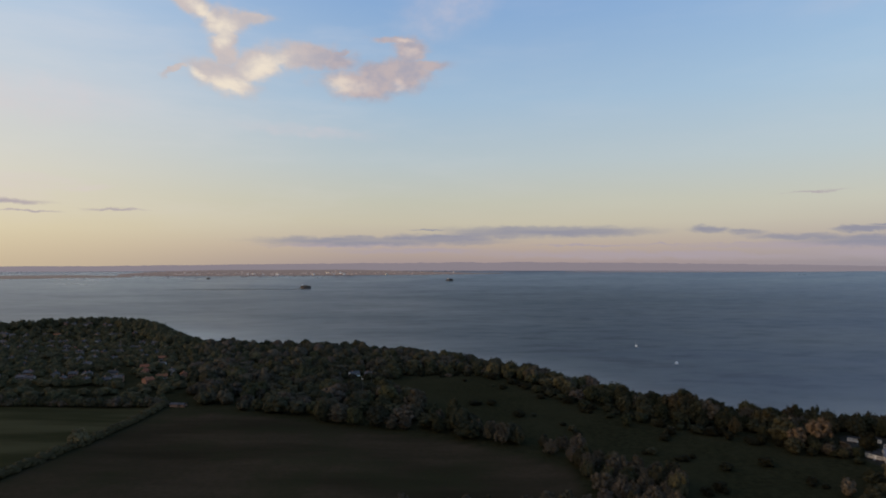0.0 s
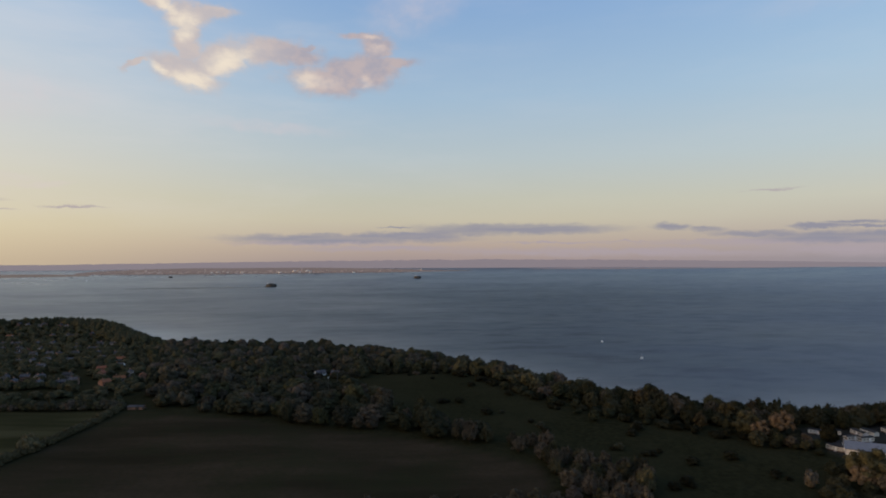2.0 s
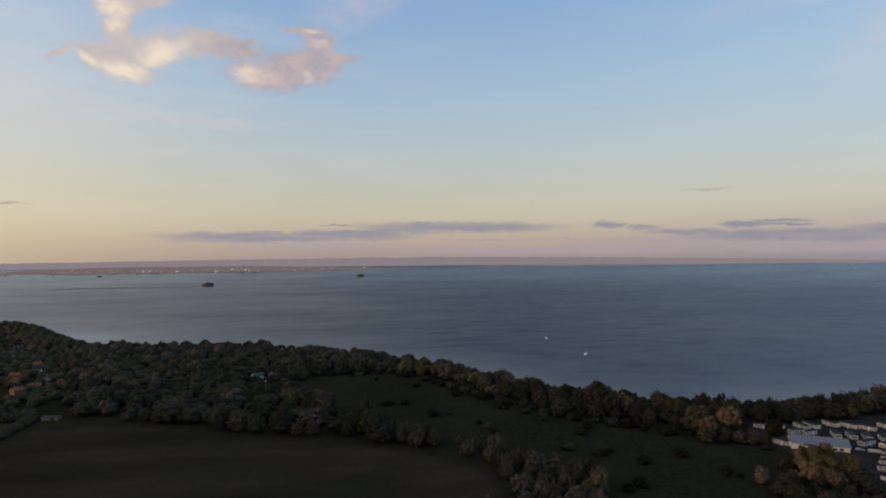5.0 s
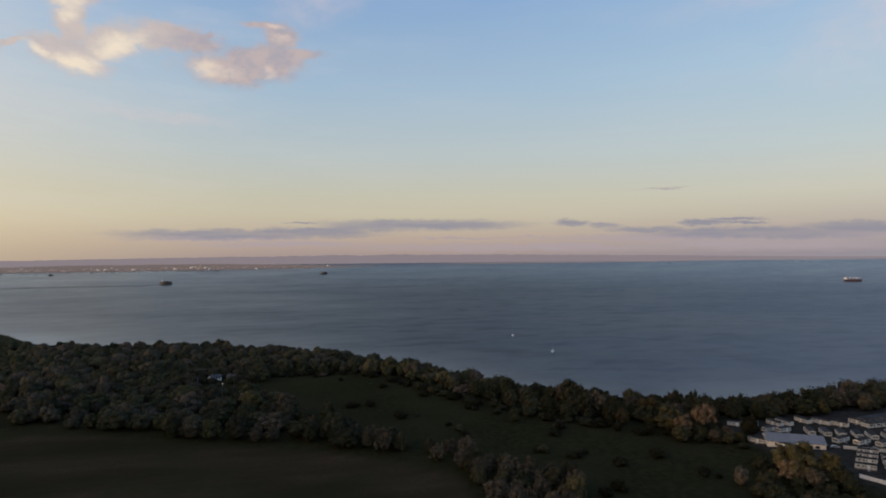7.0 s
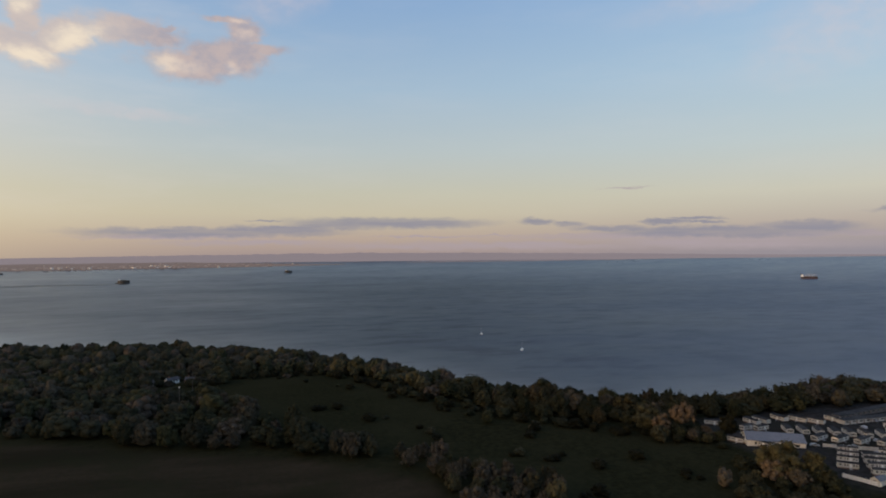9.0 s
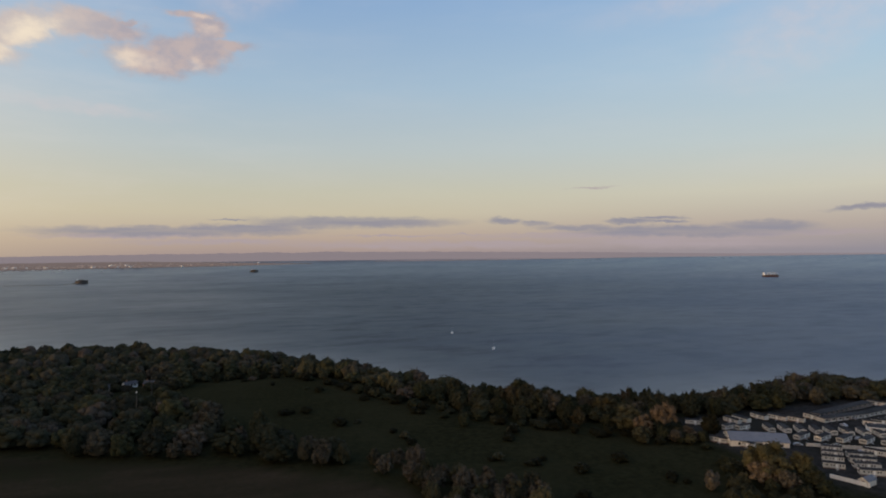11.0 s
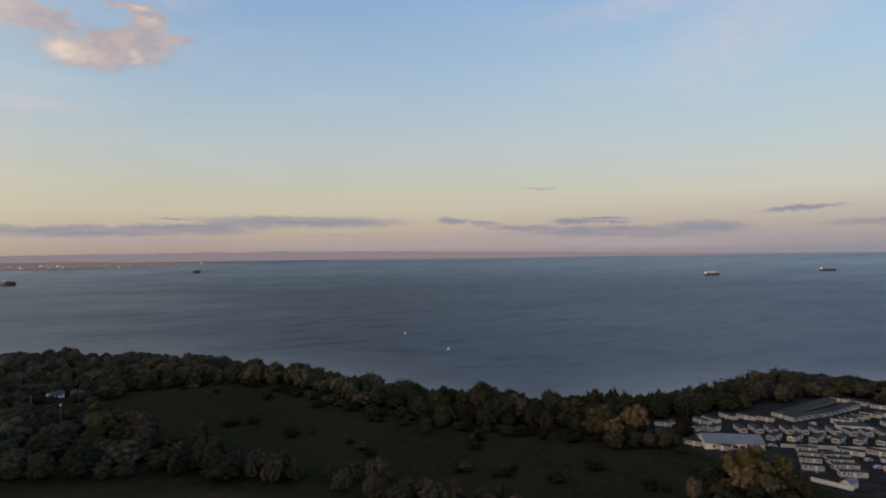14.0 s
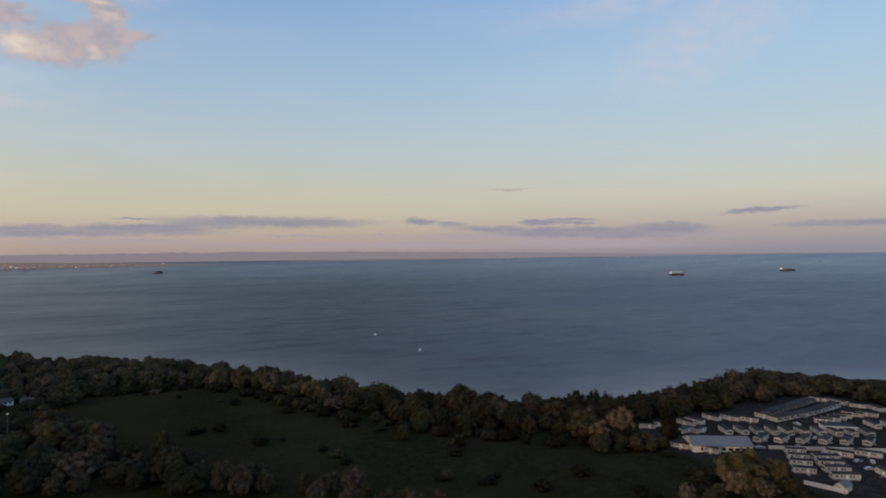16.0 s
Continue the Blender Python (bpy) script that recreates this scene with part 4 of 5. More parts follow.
plant(-212, 371, 5.8, 10.5, M_LIT_HEDGE_TREE, "round tree in the hedge between two fields, leaf colour lightened as if lit")
plant(234, 351, 5.4, 12.5, M_BRAMBLE, "dark round tree among caravans")
plant(225, 357, 3.4, 6, M_TAN, "small reddish tree beside the caravans")
bush_rng = random.Random(21)
for x, y, n, spread in ((22, 575, 1, 7), (48, 540, 2, 9), (78, 500, 2, 8), (100, 455, 3, 8), (140, 390, 4, 6), (134, 350, 3, 5), (150, 330, 1, 4), (112, 365, 2, 5), (62, 450, 3, 8), (30, 480, 3, 7), (170, 342, 2, 4), (126, 300, 3, 5), (150, 255, 4, 7), (0, 600, 2, 8), (60, 590, 2, 9), (85, 410, 3, 7), (180, 310, 3, 6), (160, 412, 2, 7)):
    for i in range(n):
        r = bush_rng.uniform(1.8, 4.2)
        plant(x + bush_rng.gauss(0, spread * 0.6), y + bush_rng.gauss(0, spread * 0.6), r, r * bush_rng.uniform(0.95, 1.5), M_BRAMBLE if bush_rng.random() < 0.75 else M_TREE, "dark bramble bush in the rough meadow", "bushes in the meadow", name="bush", low=0.02)
EDGE = [(-30, 615), (30, 600), (60, 560), (92, 492), (131, 430), (174, 387), (200, 362)]
for (ax, ay), (bx, by) in zip(EDGE, EDGE[1:]):
    n = int(math.hypot(bx - ax, by - ay) / 6.5)
    for i in range(n):
        t = (i + bush_rng.random()) / n
        plant(ax + (bx - ax) * t + bush_rng.gauss(0, 2.2), ay + (by - ay) * t + bush_rng.gauss(0, 2.2), bush_rng.uniform(2.6, 5.0), bush_rng.uniform(3.5, 7.5), M_BRAMBLE if bush_rng.random() < 0.6 else M_DEEP, "dark scrub at the foot of the tree belt", "scrub along the tree belt", name="bush", low=0.02)
plant(121, 420, 3.6, 8.5, M_TREE, "dark upright thorn tree alone in the meadow")
for i, x in enumerate(range(-44, 74, 9)):
    plant(x, 270 + x * 0.16 + (i * 37 % 7), 3.6 + i % 3 * 0.6, 6.5 + (i * 5 % 4), M_PALE if i % 3 == 0 else M_TREE, "dark tree in the near field hedge", "trees of the field hedge")


def hedge(name, line, width, tall, seed):
    rng = np.random.default_rng(seed)
    out = []
    for (ax, ay), (bx, by) in zip(line, line[1:]):
        n = max(2, int(math.hypot(bx - ax, by - ay) / 1.7))
        for i in range(n):
            t = i / n
            out.append((ax + (bx - ax) * t + rng.uniform(-0.5, 0.5), ay + (by - ay) * t + rng.uniform(-0.5, 0.5), width * rng.uniform(0.7, 1.2), tall * rng.uniform(0.7, 1.25)))
    return woodland(name, "dark clipped field hedge", out, TINY_CROWNS, M_HEDGE if seed == 1 else M_WOOD)


hedge("hedge", [(-209, 476), (-209, 420), (-210, 373), (-218, 315), (-226, 250), (-230, 200)], 4.0, 4.6, 1)
hedge("hedge", [(-209, 478), (-260, 476), (-330, 474), (-540, 454)], 4.2, 7.5, 2)

# ---- caravan park ----
def caravan(long=10.5, wide=3.6):
    """Static caravan: end with the bay window at x = 0, body along +x."""
    root = thing("caravan", pose(0, 0, -500), "cream static caravan with a shallow grey roof", "caravan", "static caravans in the park")
    h = wide / 2
    part("skirt", boxes((0.15, long - 0.15, -h + 0.12, h - 0.12, -0.4, 0.5)), M_SKIRT, root, "dark brick skirt")
    bm = gable(bmesh.new(), 0, long, -h, h, 0.45, 2.5, 2.88)
    bmesh.ops.bevel(bm, geom=[e for e in bm.edges if abs(e.verts[0].co.z - e.verts[1].co.z) > 1.5], offset=0.12, segments=2, affect="EDGES")
    part("body", bm, M_CREAM, root)
    part("roof", pitched(bmesh.new(), -0.18, long + 0.18, -h - 0.15, h + 0.15, 2.45, 2.90, 0.10), M_VANROOF, root, "grey sheet roof")
    for y in (-0.85, 0.0, 0.85):
        part("window", boxes((-0.04, 0.05, y - 0.32, y + 0.32, 1.15, 1.95)), M_GLASS, root, "dark bay window")
    for side in (-1, 1):
        for x, w in ((1.0, 0.9), (2.9, 0.6), (4.0, 0.5), (6.4, 0.6), (7.5, 0.5)):
            part("window", boxes((x, x + w, side * h - 0.04, side * h + 0.04, 1.3, 1.95)), M_GLASS, root, "small dark side window")
    door = part("door", boxes((5.0, 5.8, -h - 0.05, -h + 0.05, 0.5, 2.3)), M_WHITE, root, "white door")
    part("door_step", boxes((4.9, 5.9, -h - 0.75, -h - 0.02, -0.3, 0.45), (4.9, 5.9, -h - 1.2, -h - 0.75, -0.3, 0.15)), M_METAL, root, "metal step")
    return root


VAN, VAN_SHORT = caravan(), caravan(8.6, 3.2)


def park_van(x, y, heading, short=False):
    """(x, y): the corner of the bay end on the body's right; heading: degrees of the body's direction from its bay end."""
    a, half = radians(heading), (3.2 if short else 3.6) / 2
    x, y = x - half * math.sin(a), y + half * math.cos(a)
    return copy_thing(VAN_SHORT if short else VAN, pose(x, y, height_at(x + 4 * math.cos(a), y + 4 * math.sin(a)) + 0.05, rz=heading))


def van_row(x, y, dx, dy, n, heading, short=False, wobble=0.4):
    rnd = random.Random(int(x * 7 + y))
    for i in range(n):
        park_van(x + dx * i + rnd.uniform(-wobble, wobble), y + dy * i + rnd.uniform(-wobble, wobble), heading + rnd.uniform(-3, 3), short)


van_row(245.7, 293.5, 6.6, 6.0, 4, -40, short=True)
van_row(252.4, 280.9, 5.0, 6.2, 4, -32)
van_row(280.3, 302.8, 12.2, -5.4, 2, -60)
van_row(270.2, 328.4, 8.5, -5.1, 6, 20)
van_row(270.9, 344.8, 6.55, -3.75, 10, 63)
van_row(327.4, 340.4, 6.6, 0.8, 4, -45, short=True)
van_row(358.1, 346.1, 9.0, -2.0, 2, -68)
park_van(381.4, 382.6, -73)
park_van(389.5, 375.1, -90)
park_van(390.5, 362.5, -56, short=True)
park_van(400.9, 358.6, -106)
van_row(265.3, 377.6, 6.6, 0.4, 2, -84)
park_van(286.1, 379.3, -88)
park_van(292.0, 372.0, -73)
park_van(297.2, 362.9, -64, short=True)
park_van(311.2, 365.3, -80, short=True)
van_row(250.0, 358.0, 6.6, -3.8, 2, 12, short=True)
van_row(228.5, 345, 3.2, -6.0, 3, -66, short=True)
van_row(240.5, 380, 9.5, -2.0, 2, -38, short=True)
van_row(277, 279, 9.0, -4.2, 3, -118)
van_row(262, 266, 8.5, -3, 2, -125)
van_row(318, 292, 9.5, -5.4, 3, -60)
van_row(347, 305, 9, -5, 4, 20)
van_row(348, 318, 8, -4.4, 4, 62)
van_row(395, 335, 4, -9.5, 4, -95)
for proto in (VAN, VAN_SHORT):
    for ob in (*proto.children_recursive, proto):
        bpy.data.objects.remove(ob)


def terrace(x, y, heading, n, eaves, walls):
    """A row of joined chalets under one flat roof."""
    root = thing("chalet_row", pose(x, y, height_at(x + 14, y), rz=heading), "long low terrace of chalets with a dark flat roof", "building", "chalet rows")
    part("wall", boxes((0, n * 5.1, 0, 5.6, -0.6, eaves)), walls, root)
    part("roof", boxes((-0.2, n * 5.1 + 0.2, -0.2, 5.8, eaves, eaves + 0.18)), M_VANROOF, root, "dark flat roof")
    for i in range(n):
        part("window", boxes((i * 5.1 + 0.7, i * 5.1 + 2.6, -0.05, 0.05, 0.85, eaves - 0.4)), M_GLASS, root)
        part("door", boxes((i * 5.1 + 3.2, i * 5.1 + 4.1, -0.05, 0.05, 0.0, eaves - 0.25)), M_SKIRT, root)


terrace(312.0, 351.4, 1, 6, 2.1, M_CREAM)
terrace(342.9, 352.2, 12, 7, 2.1, M_CREAM)
terrace(320.0, 361.6, 12, 11, 1.7, M_RENDERED)

# long panelled wall between the rows
wall = thing("park_wall", pose(265.4, 320.2, height_at(290, 305), rz=-31.5), "long pale panelled garden wall in the caravan park", "wall")
for i in range(17):
    part("panel", boxes((i * 3.02, i * 3.02 + 2.86, -0.08, 0.08, 0.0, 1.9), bevel=0.02), M_CREAM, wall)
    part("post", boxes((i * 3.02 - 0.14, i * 3.02 + 0.0, -0.12, 0.12, -0.3, 2.05)), M_CREAM, wall)


def hall():
    x0, y0 = 231.5, 333.5
    root = thing("park_hall", pose(x0, y0, height_at(245, 335) - 0.1, rz=-30), "long white hall with a pale blue-grey sheet roof", "hall")
    part("wall", gable(bmesh.new(), 0, 27, 0, 15, -0.5, 2.9, 5.4), M_CREAM, root)
    part("roof", pitched(bmesh.new(), -0.4, 27.4, -0.6, 15.6, 2.78, 5.42, 0.2), M_HALLROOF, root, "pale blue-grey sheet roof")
    for i in range(7):
        part("window", boxes((3.5 + i * 3.1, 5.6 + i * 3.1, -0.06, 0.06, 0.8, 2.1)), M_GLASS, root, "dark wide window")
    part("door", boxes((-0.07, 0.07, 5, 7.2, 0, 2.4)), M_GLASS, root, "dark glazed end door")
    part("annexe", boxes((-4.5, -0.05, 6, 12, -0.5, 2.4), bevel=0.05), M_RENDERED, root, "pale flat-roofed annexe")
    part("annexe_roof", boxes((-4.8, 0, 5.7, 12.3, 2.4, 2.6)), M_VANROOF, root)
    part("gable_board", boxes((-0.46, -0.40, -0.6, 15.6, 2.2, 2.95)), M_WHITE, root, "white board across the gable")


hall()


def club():
    root = thing("clubhouse", pose(317, 328.5, height_at(325, 325), rz=-38), "low clubhouse with a flat grey roof and white fascia", "building")
    part("wall", boxes((0, 15, 0, 8, -0.5, 3.0)), M_WHITE, root)
    part("roof", boxes((-0.5, 15.5, -0.5, 8.5, 3.0, 3.35), bevel=0.05), M_VANROOF, root)
    part("fascia", boxes((-0.56, 15.56, -0.56, -0.5, 2.9, 3.4)), M_WHITE, root)
    for i in range(5):
        part("window", boxes((1 + i * 2.8, 3 + i * 2.8, -0.05, 0.05, 1.0, 2.3)), M_GLASS, root)


club()


def car(x, y, heading):
    root = thing("car", pose(x, y, height_at(x, y) + 0.02, rz=heading), "parked family car on the tarmac", "car", "cars in the caravan park")
    bm = bmesh.new()
    side = [(-2.1, 0.35), (2.1, 0.35), (2.15, 0.75), (1.2, 0.92), (0.6, 1.42), (-1.2, 1.45), (-1.9, 0.98), (-2.15, 0.8)]
    a = [bm.verts.new((px, -0.85, pz)) for px, pz in side]
    b = [bm.verts.new((px, 0.85, pz)) for px, pz in side]
    bm.faces.new(a), bm.faces.new(b[::-1])
    for i in range(len(side)):
        j = (i + 1) % len(side)
        bm.faces.new((a[j], a[i], b[i], b[j]))
    bmesh.ops.recalc_face_normals(bm, faces=bm.faces)
    bmesh.ops.bevel(bm, geom=list(bm.edges), offset=0.06, segments=1, affect="EDGES")
    part("body", bm, M_CAR, root)
    part("window", boxes((-1.0, 0.5, -0.87, 0.87, 0.98, 1.32)), M_GLASS, root)
    for wx in (-1.3, 1.35):
        for wy in (-0.8, 0.8):
            bm = tube(bmesh.new(), 0.33, 0.33, -0.1, 0.1, 14)
            bmesh.ops.transform(bm, verts=bm.verts, matrix=Matrix.Translation((wx, wy, 0.33)) @ Matrix.Rotation(radians(90), 4, "X"))
            part("wheel", bm, M_RUBBER, root)


for row in ((283, 289.9, -8), (277.2, 281.4, -30), (280, 316, 20), (301, 322, 18), (316, 343, 80), (333, 351, 70), (262, 322, -30), (281, 304, 55), (288, 287, 40), (310, 312, -30), (345, 337, 60), (258, 331, -30)):
    car(*row)

# shed and rough fence at the park's near corner
shed = thing("shed", pose(244.2, 270.6, height_at(247, 272), rz=10), "white painted shed with a pitched roof", "shed")
part("wall", gable(bmesh.new(), 0, 6, 0, 4, -0.3, 2.3, 3.6), M_CREAM, shed)
part("roof", pitched(bmesh.new(), -0.3, 6.3, -0.3, 4.3, 2.2, 3.62, 0.12), M_HALLROOF, shed)
part("door", boxes((-0.05, 0.05, 1.4, 2.5, 0, 2.0)), M_GLASS, shed)
fence = thing("fence", pose(239.2, 284.0, height_at(242, 277), rz=-69), "pale close-boarded wooden garden fence", "fence")
for i in range(8):
    part("fence_panel", boxes((i * 1.9, i * 1.9 + 1.82, -0.04, 0.04, 0.05, 1.8)), M_WHITE, fence)
    part("post", boxes((i * 1.9 - 0.08, i * 1.9, -0.06, 0.06, -0.4, 1.9)), M_CREAM, fence)


# ---- village ----
def house(wall_material, roof_material, long, deep, eaves, ridge, label):
    root = thing("house", pose(0, 0, -500), label, "house", "village houses")
    part("wall", gable(bmesh.new(), 0, long, 0, deep, -1.0, eaves, ridge), wall_material, root)
    part("roof", pitched(bmesh.new(), -0.35, long + 0.35, -0.45, deep + 0.45, eaves - 0.2, ridge + 0.02, 0.2), roof_material, root)
    part("chimney", boxes((long * 0.2, long * 0.2 + 0.9, deep / 2 - 0.45, deep / 2 + 0.45, ridge - 0.9, ridge + 1.3)), M_BRICK, root, "brick chimney")
    for x in (0.14, 0.42, 0.70):
        for z in ((1.0, 3.6) if eaves > 4 else (1.0,)):
            for y in (0.0, deep):
                part("window", boxes((long * x, long * x + 1.5, y - 0.06, y + 0.06, z, z + 1.2)), M_GLASS, root)
    part("door", boxes((long * 0.58, long * 0.58 + 0.95, -0.06, 0.06, 0, 2.05)), M_WHITE, root)
    return root


HOUSES = [house(M_RENDERED, M_SLATE, 7.4, 5.8, 4.4, 6.2, "pale rendered house with a slate roof"),
          house(M_BRICK, M_CLAY, 8, 6, 4.5, 6.5, "brick house with a red clay-tiled roof"),
          house(M_RENDERED, M_CLAY, 9.5, 6, 2.6, 4.6, "pale bungalow with a red clay-tiled roof"),
          house(M_WHITE, M_SLATE, 9.5, 6, 2.5, 4.4, "white bungalow with a slate roof"),
          house(M_BRICK, M_SLATE, 7.2, 5.8, 4.4, 6.2, "brick house with a dark slate roof")]
rnd = random.Random(11)
built = []


def settle(x, y, kind, heading):
    built.append((x, y))
    copy_thing(HOUSES[kind], pose(x, y, height_at(x, y), rz=heading))


SUNNY = ((-305, 641, 1, 20), (-284, 611, 1, 100), (-264, 587, 2, 30), (-259, 556, 1, 60), (-240, 597, 1, 110))
for x, y, kind, heading in SUNNY + ((-300, 560, 4, 15), (-330, 590, 0, 80), (-225, 604, 4, 40)):
    settle(x, y, kind, heading)
for street, (ax, ay, bx, by) in enumerate(((-300, 575, -560, 530), (-250, 620, -620, 560), (-290, 690, -700, 640), (-330, 760, -780, 720), (-360, 830, -860, 800), (-400, 900, -900, 890), (-430, 970, -960, 980), (-520, 1060, -1000, 1080), (-600, 1160, -1040, 1200))):
    n = int(math.hypot(bx - ax, by - ay) / 19)
    lie = math.degrees(math.atan2(by - ay, bx - ax))
    for i in range(n):
        if rnd.random() < 0.18:
            continue
        t = (i + rnd.uniform(-0.2, 0.2)) / n
        x, y = ax + (bx - ax) * t + rnd.uniform(-4, 4), ay + (by - ay) * t + rnd.uniform(-9, 9)
        if x > -0.77 * y - 20 and all(math.hypot(x - p, y - q) > 12.5 for p, q in built):
            settle(x, y, rnd.choice((0, 0, 0, 0, 2, 3, 4, 4, 4, 4, 4)), lie + rnd.choice((0, 90, 180)) + rnd.uniform(-8, 8))
# the house in the wood and its outbuildings
settle(-88, 612, 3, 35)
settle(-74, 600, 4, -20)
settle(-102, 588, 0, 10)
for x, y, r, tall in ((-100, 580, 5, 7), (-92, 598, 5, 6), (-84, 594, 4.5, 5.5), (-68, 590, 5, 7), (-62, 598, 4.5, 7), (-108, 580, 5, 8), (-50, 586, 5, 8)):
    plant(x, y, r, tall, M_TREE, "dark garden tree beside the white house")
garden = [(x + rnd.uniform(-3, 10), y - rnd.uniform(3, 9), rnd.uniform(2.4, 4.8), rnd.uniform(3.5, 6.5)) for x, y in built for i in range(4)]
woodland("garden_trees", "dark garden trees and shrubs close to the houses", [g for g in garden if g[0] < -120], TINY_CROWNS, M_HEADLAND)
for proto in HOUSES:
    for ob in (*proto.children_recursive, proto):
        bpy.data.objects.remove(ob)

mast = thing("mast", pose(-64, 570, height_at(-64, 570)), "slender weathered mast beside the white house", "mast")
part("pole", tube(bmesh.new(), 0.30, 0.18, -0.5, 12, 10), M_STONE, mast)
part("cap", tube(bmesh.new(), 0.36, 0.2, 12, 12.5, 10), M_STONE, mast)
pole = thing("mast", pose(-62, 492, height_at(-62, 492)), "thin dark pole with a small lamp at its top", "mast")
part("pole", tube(bmesh.new(), 0.2, 0.12, -0.5, 17, 8), M_DARKIRON, pole)
part("lamp_head", tube(bmesh.new(), 0.3, 0.5, 17, 17.7, 10), M_WHITE, pole)

barn = thing("barn", pose(-203, 474, height_at(-197, 476), rz=-6), "long low barn at the field's corner, wall brick-coloured as if in orange sun", "barn")
# brick colour stands in for orange low sun on the wall
part("wall", gable(bmesh.new(), 0, 11, 0, 5, -0.5, 2.0, 2.8), M_BRICK, barn)
part("roof", pitched(bmesh.new(), -0.3, 11.3, -0.3, 5.3, 1.9, 2.82, 0.15), M_SLATE, barn, "dark slate roof")
part("door", boxes((6, 8.6, -0.06, 0.06, 0, 2.3)), M_BARK, barn, "wooden barn door")


# ---- at sea ----
def fort(x, y, lamp, size=1.0):
    px, py, pz, s = afloat(x, y)
    s *= size
    root = thing("sea_fort", Matrix.Translation((px, py, pz)) @ Matrix.Scale(s, 4), "round dark masonry sea fort standing in the water", "fort")
    part("base", tube(bmesh.new(), 34, 33, -6, 5, 40), M_STONE, root, "pale stone base")
    part("armour", tube(bmesh.new(), 31, 31, 5, 15, 40), M_DARKIRON, root, "dark iron-clad gun deck")
    part("parapet", tube(bmesh.new(), 32, 32, 15, 17, 40), M_STONE, root)
    for i in range(24):
        a = 2 * math.pi * i / 24
        for z in (7.0, 11.5):
            bm = boxes((30.8, 31.3, -1.0, 1.0, z, z + 2))
            bmesh.ops.rotate(bm, verts=bm.verts, cent=(0, 0, 0), matrix=Matrix.Rotation(a, 3, "Z"))
            part("gun_port", bm, M_GLASS, root)
    part("roof_house", boxes((-13, 12, -9, 9, 17, 20.5), bevel=0.2), M_STONE, root)
    part("lighthouse", tube(tube(bmesh.new(), 2.2, 1.8, 17, 25, 14, lamp, 0), 2.4, 0.3, 25, 27.5, 14, lamp, 0), M_WHITE, root, "small white lighthouse")
    part("landing_stage", boxes((-46, -32, -2.5, 2.5, -4, 3.5)), M_DARKIRON, root)
    return root


fort(-758, 3505, -22, 0.86)
fort(55, 5038, -18, 0.82)
fort(-2073, 5580, 10, 0.5)


def hull_mesh(long, wide, z0, z1):
    bm = bmesh.new()
    rings = []
    for t, w, sheer in ((0.0, 0.72, 0.0), (0.05, 0.92, 0.0), (0.2, 1.0, 0.0), (0.8, 1.0, 0.0), (0.92, 0.62, 0.12), (1.0, 0.04, 0.28)):
        x, h = (t - 0.5) * long, wide / 2 * w
        top = z1 + (z1 - z0) * sheer
        rings.append([bm.verts.new(p) for p in ((x, -h * 0.85, z0), (x, h * 0.85, z0), (x + 0.01 * long * t, h, top), (x + 0.01 * long * t, -h, top))])
    for a, b in zip(rings, rings[1:]):
        for i in range(4):
            j = (i + 1) % 4
            bm.faces.new((a[i], a[j], b[j], b[i]))
    bm.faces.new(rings[0][::-1]), bm.faces.new(rings[-1])
    bmesh.ops.recalc_face_normals(bm, faces=bm.faces)
    return bm


def cargo_ship(x, y, long, heading, label, cranes):
    px, py, pz, s = afloat(x, y)
    root = thing("cargo_ship", Matrix.Translation((px, py, pz)) @ Matrix.Rotation(radians(heading), 4, "Z") @ Matrix.Scale(s, 4), label, "ship", "ships at anchor")
    w = long * 0.15
    part("boot_topping", hull_mesh(long, w, -2, 2.2), M_HULLRED, root, "red oxide waterline")
    part("hull", hull_mesh(long * 1.005, w * 1.01, 2.2, 8.5), M_HULLBLACK, root, "dark hull")
    e = -long * 0.40
    house_ = part("superstructure", boxes((e - 7, e + 6, -w * 0.45, w * 0.45, 8.3, 14), (e - 6, e + 4, -w * 0.42, w * 0.42, 14, 18), (e - 4, e + 3, -w * 0.48, w * 0.48, 18, 21), bevel=0.15), M_WHITE, root, "white bridge tower")
    part("bridge_window", boxes((e + 3.0, e + 3.15, -w * 0.44, w * 0.44, 19, 20.2)), M_GLASS, house_)
    part("funnel", tube(bmesh.new(), 1.8, 1.5, 18, 25, 12, e - 5, 0), M_HULLRED, root)
    part("foremast", tube(bmesh.new(), 0.4, 0.25, 8.5, 19, 8, long * 0.44, 0), M_WHITE, root)
    part("forecastle", boxes((long * 0.37, long * 0.455, -w * 0.2, w * 0.2, 8.3, 11.2)), M_HULLBLACK, root)
    for i in range(5):
        x0 = -long * 0.30 + i * long * 0.13
        part("hatch", boxes((x0, x0 + long * 0.11, -w * 0.36, w * 0.36, 8.3, 10.4), bevel=0.2), M_HULLRED, root, "hatch cover")
    for i in range(cranes):
        x0 = -long * 0.18 + i * long * 0.20
        crane = part("deck_crane", tube(bmesh.new(), 1.3, 1.1, 8.5, 19, 10, x0, 0), M_WHITE, root)
        part("jib", boxes((x0, x0 + long * 0.15, -0.5, 0.5, 18, 19.2)), M_WHITE, crane)
    return root


cargo_ship(2535, 2653, 72, -42, "red and dark cargo ship with deck cranes at anchor", 3)
cargo_ship(3587, 2802, 84, -50, "long low dark tanker at anchor", 0)


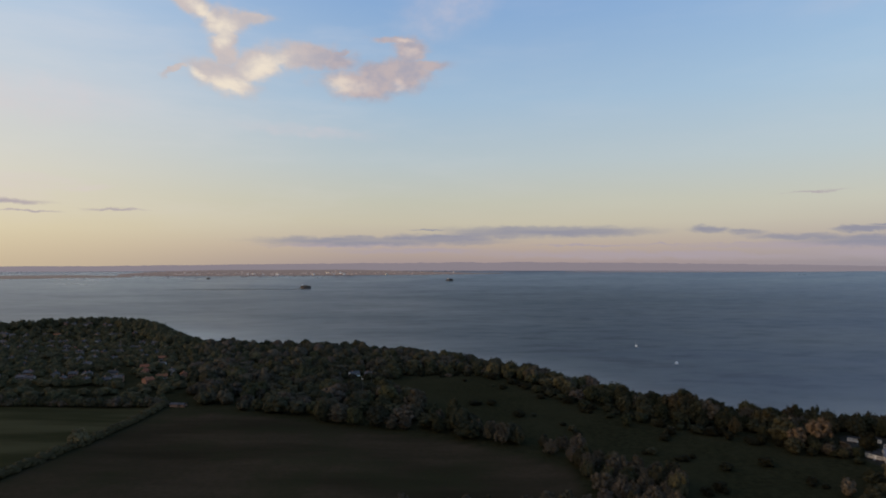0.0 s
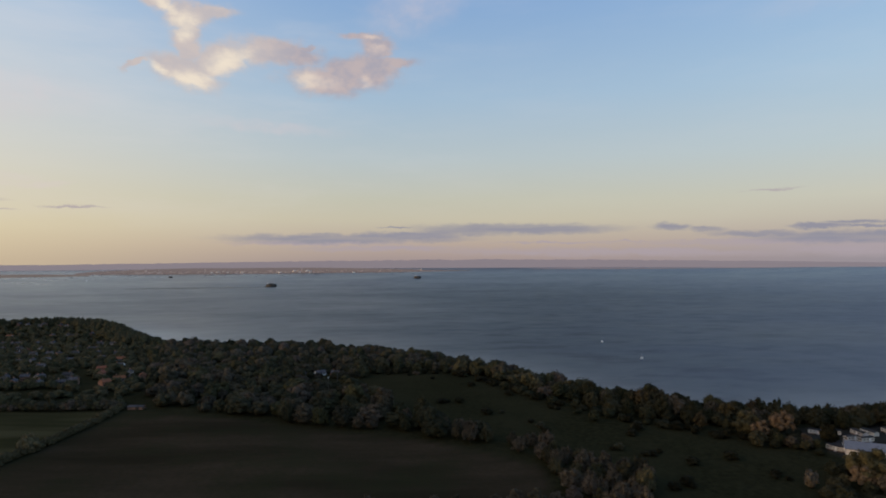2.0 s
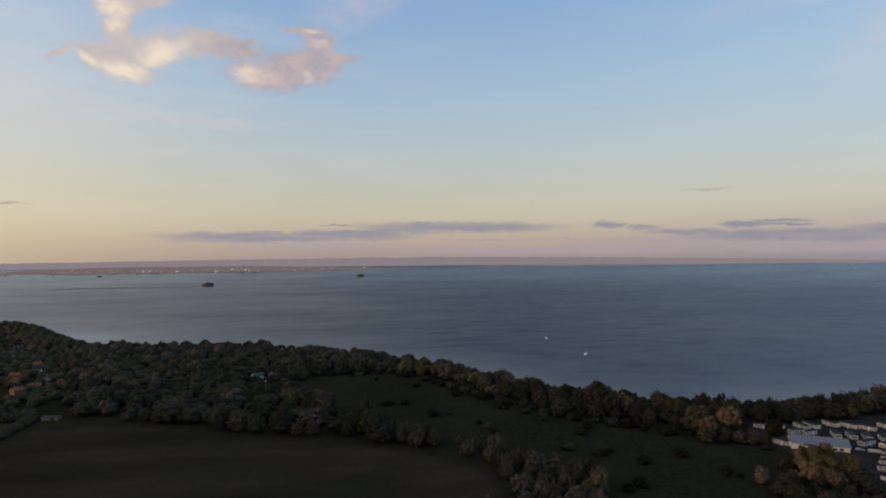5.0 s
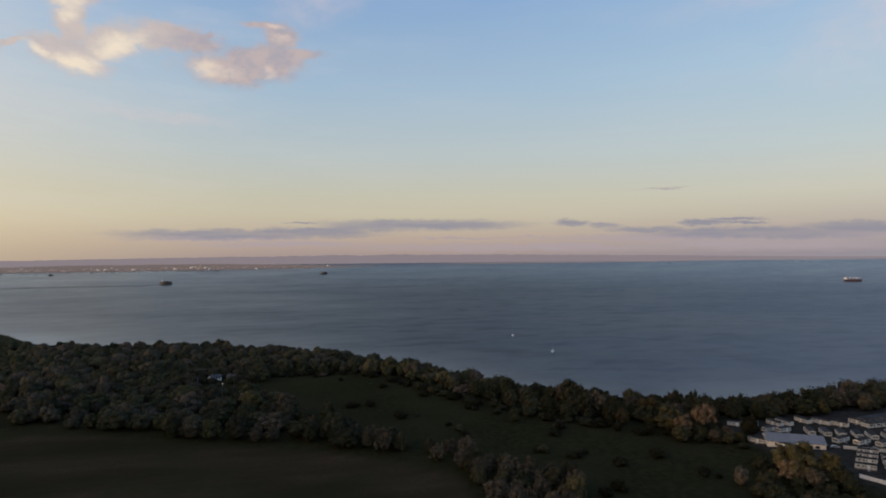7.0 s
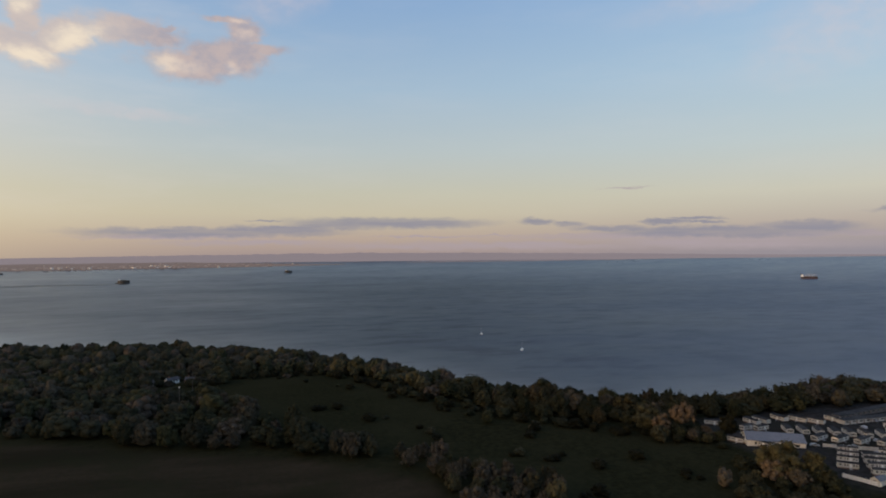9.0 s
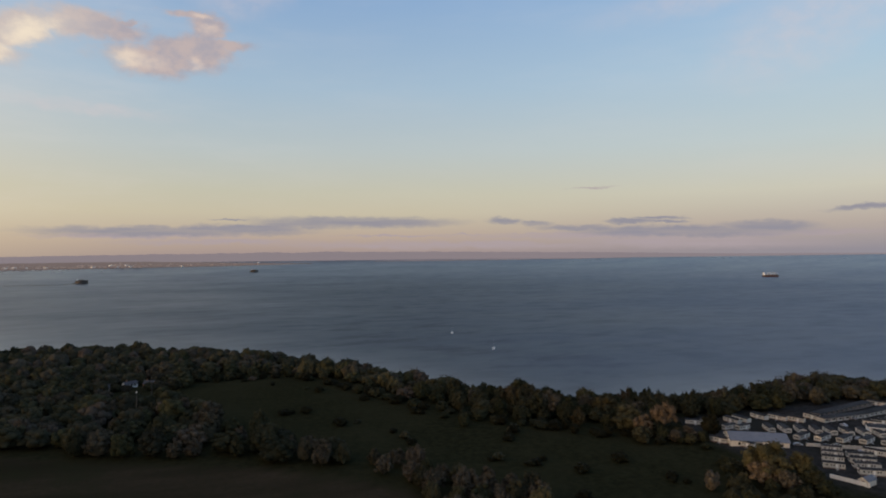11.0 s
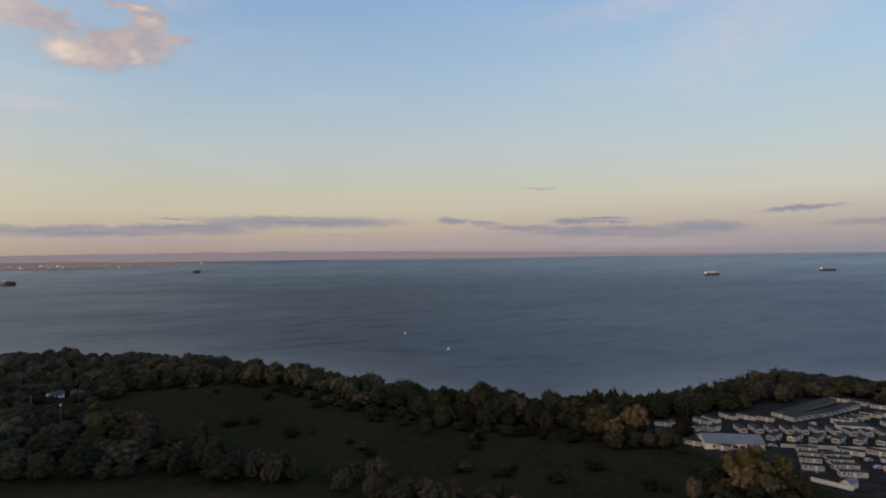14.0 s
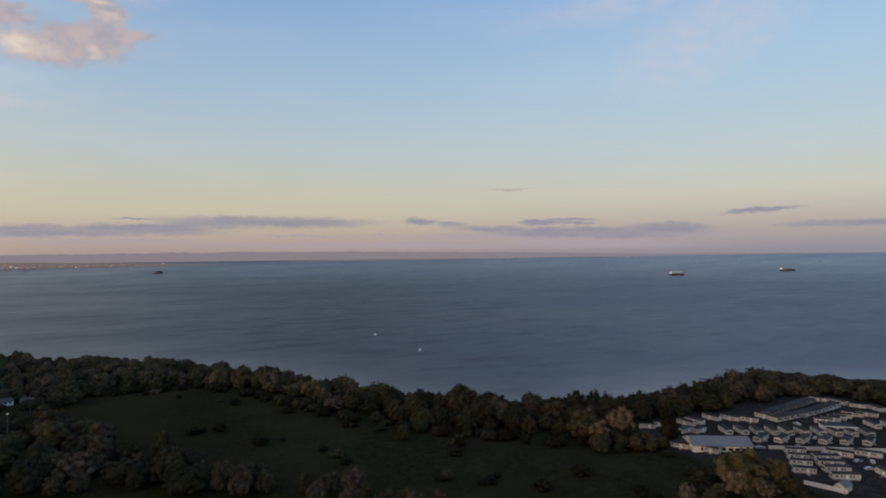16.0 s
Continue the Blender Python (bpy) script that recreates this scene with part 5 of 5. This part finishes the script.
def yacht(x, y, heading, sail, label):
    px, py, pz, s = afloat(x, y)
    root = thing("sailing_boat", Matrix.Translation((px, py, pz)) @ Matrix.Rotation(radians(heading), 4, "Z") @ Matrix.Scale(s, 4), label, "boat", "boats on the sea")
    part("hull", hull_mesh(12, 3.6, -0.5, 1.7), M_WHITE, root)
    part("cabin", boxes((-2.5, 2.4, -1.1, 1.1, 1.65, 2.8), bevel=0.12), M_WHITE, root)
    part("mast", tube(bmesh.new(), 0.11, 0.08, 1.0, 13.5, 8, 0.8, 0), M_METAL, root)
    part("boom", boxes((-4.4, 0.8, -0.22, 0.22, 3.0, 3.5)), M_METAL, root)
    if sail:
        bm = bmesh.new()
        for i in range(6):
            t = i / 5
            for x0, bulge in ((0.7, 0.0), (0.7 - 2.2 * (1 - t), 0.45 * (1 - t)), (0.7 - 4.4 * (1 - t), 0.1)):
                for off in (0.0, 0.05):
                    bm.verts.new((x0, bulge + off, 2.4 + 10.4 * t))
        bm.verts.ensure_lookup_table()
        for i in range(5):
            for j in range(2):
                for off in (0, 1):
                    a = i * 6 + j * 2 + off
                    bm.faces.new([bm.verts[q] for q in (a, a + 2, a + 8, a + 6)])
        part("mainsail", bm, M_SAIL, root)
    return root


yacht(331, 1088, 78, False, "white yacht with furled sails on the open sea")
yacht(332, 903, 62, False, "white yacht with furled sails lying off the shore")
yacht(-2323, 4670, 40, True, "distant white yacht under sail")


def town():
    """Blocks, towers and pale roofs of the far shore, in one mesh each for dark and pale."""
    rnd = random.Random(8)
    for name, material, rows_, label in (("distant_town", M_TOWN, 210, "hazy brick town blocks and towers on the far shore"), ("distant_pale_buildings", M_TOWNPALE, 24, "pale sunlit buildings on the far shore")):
        V, F = [], []
        for i in range(rows_):
            h = rnd.choice((rnd.uniform(-26, 0), rnd.gauss(-17, 2), rnd.gauss(-22, 1.2), rnd.gauss(-10, 2))) if name == "distant_town" else rnd.choice((rnd.gauss(-23.8, 0.3), rnd.gauss(-17.5, 1.2), rnd.gauss(-9.8, 0.7), rnd.gauss(-9.8, 0.7), rnd.uniform(-26, 2)))
            if h > 1:
                continue
            d = float(np.interp(h, (-27, -20, -8, -2, 2.5), (7600, 6900, 7000, 7400, 8000))) + rnd.uniform(150, 1500)
            up = rnd.uniform(5, 14) if rnd.random() < 0.92 else rnd.uniform(22, 42)
            w, dep = (rnd.uniform(12, 55), 25) if up < 25 else (rnd.uniform(14, 26), 20)
            if name != "distant_town":
                w, up = rnd.uniform(10, 40), rnd.uniform(6, 16)
            c = Vector(far_place(h, d))
            s = float(drawn_in(d)) / d
            face = h if name == "distant_town" else h + 58
            side = Vector((math.cos(radians(face)), -math.sin(radians(face)), 0)) * w * s / 2
            back = Vector((math.sin(radians(face)), math.cos(radians(face)), 0)) * dep * s
            n = len(V)
            for z in (-2.0, 4 + up * s):
                V += [c - side + Vector((0, 0, z)), c + side + Vector((0, 0, z)), c + side + back + Vector((0, 0, z)), c - side + back + Vector((0, 0, z))]
            F += [tuple(n + q for q in f) for f in ((0, 1, 5, 4), (1, 2, 6, 5), (2, 3, 7, 6), (3, 0, 4, 7), (4, 5, 6, 7))]
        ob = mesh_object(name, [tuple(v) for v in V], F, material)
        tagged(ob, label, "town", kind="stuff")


town()
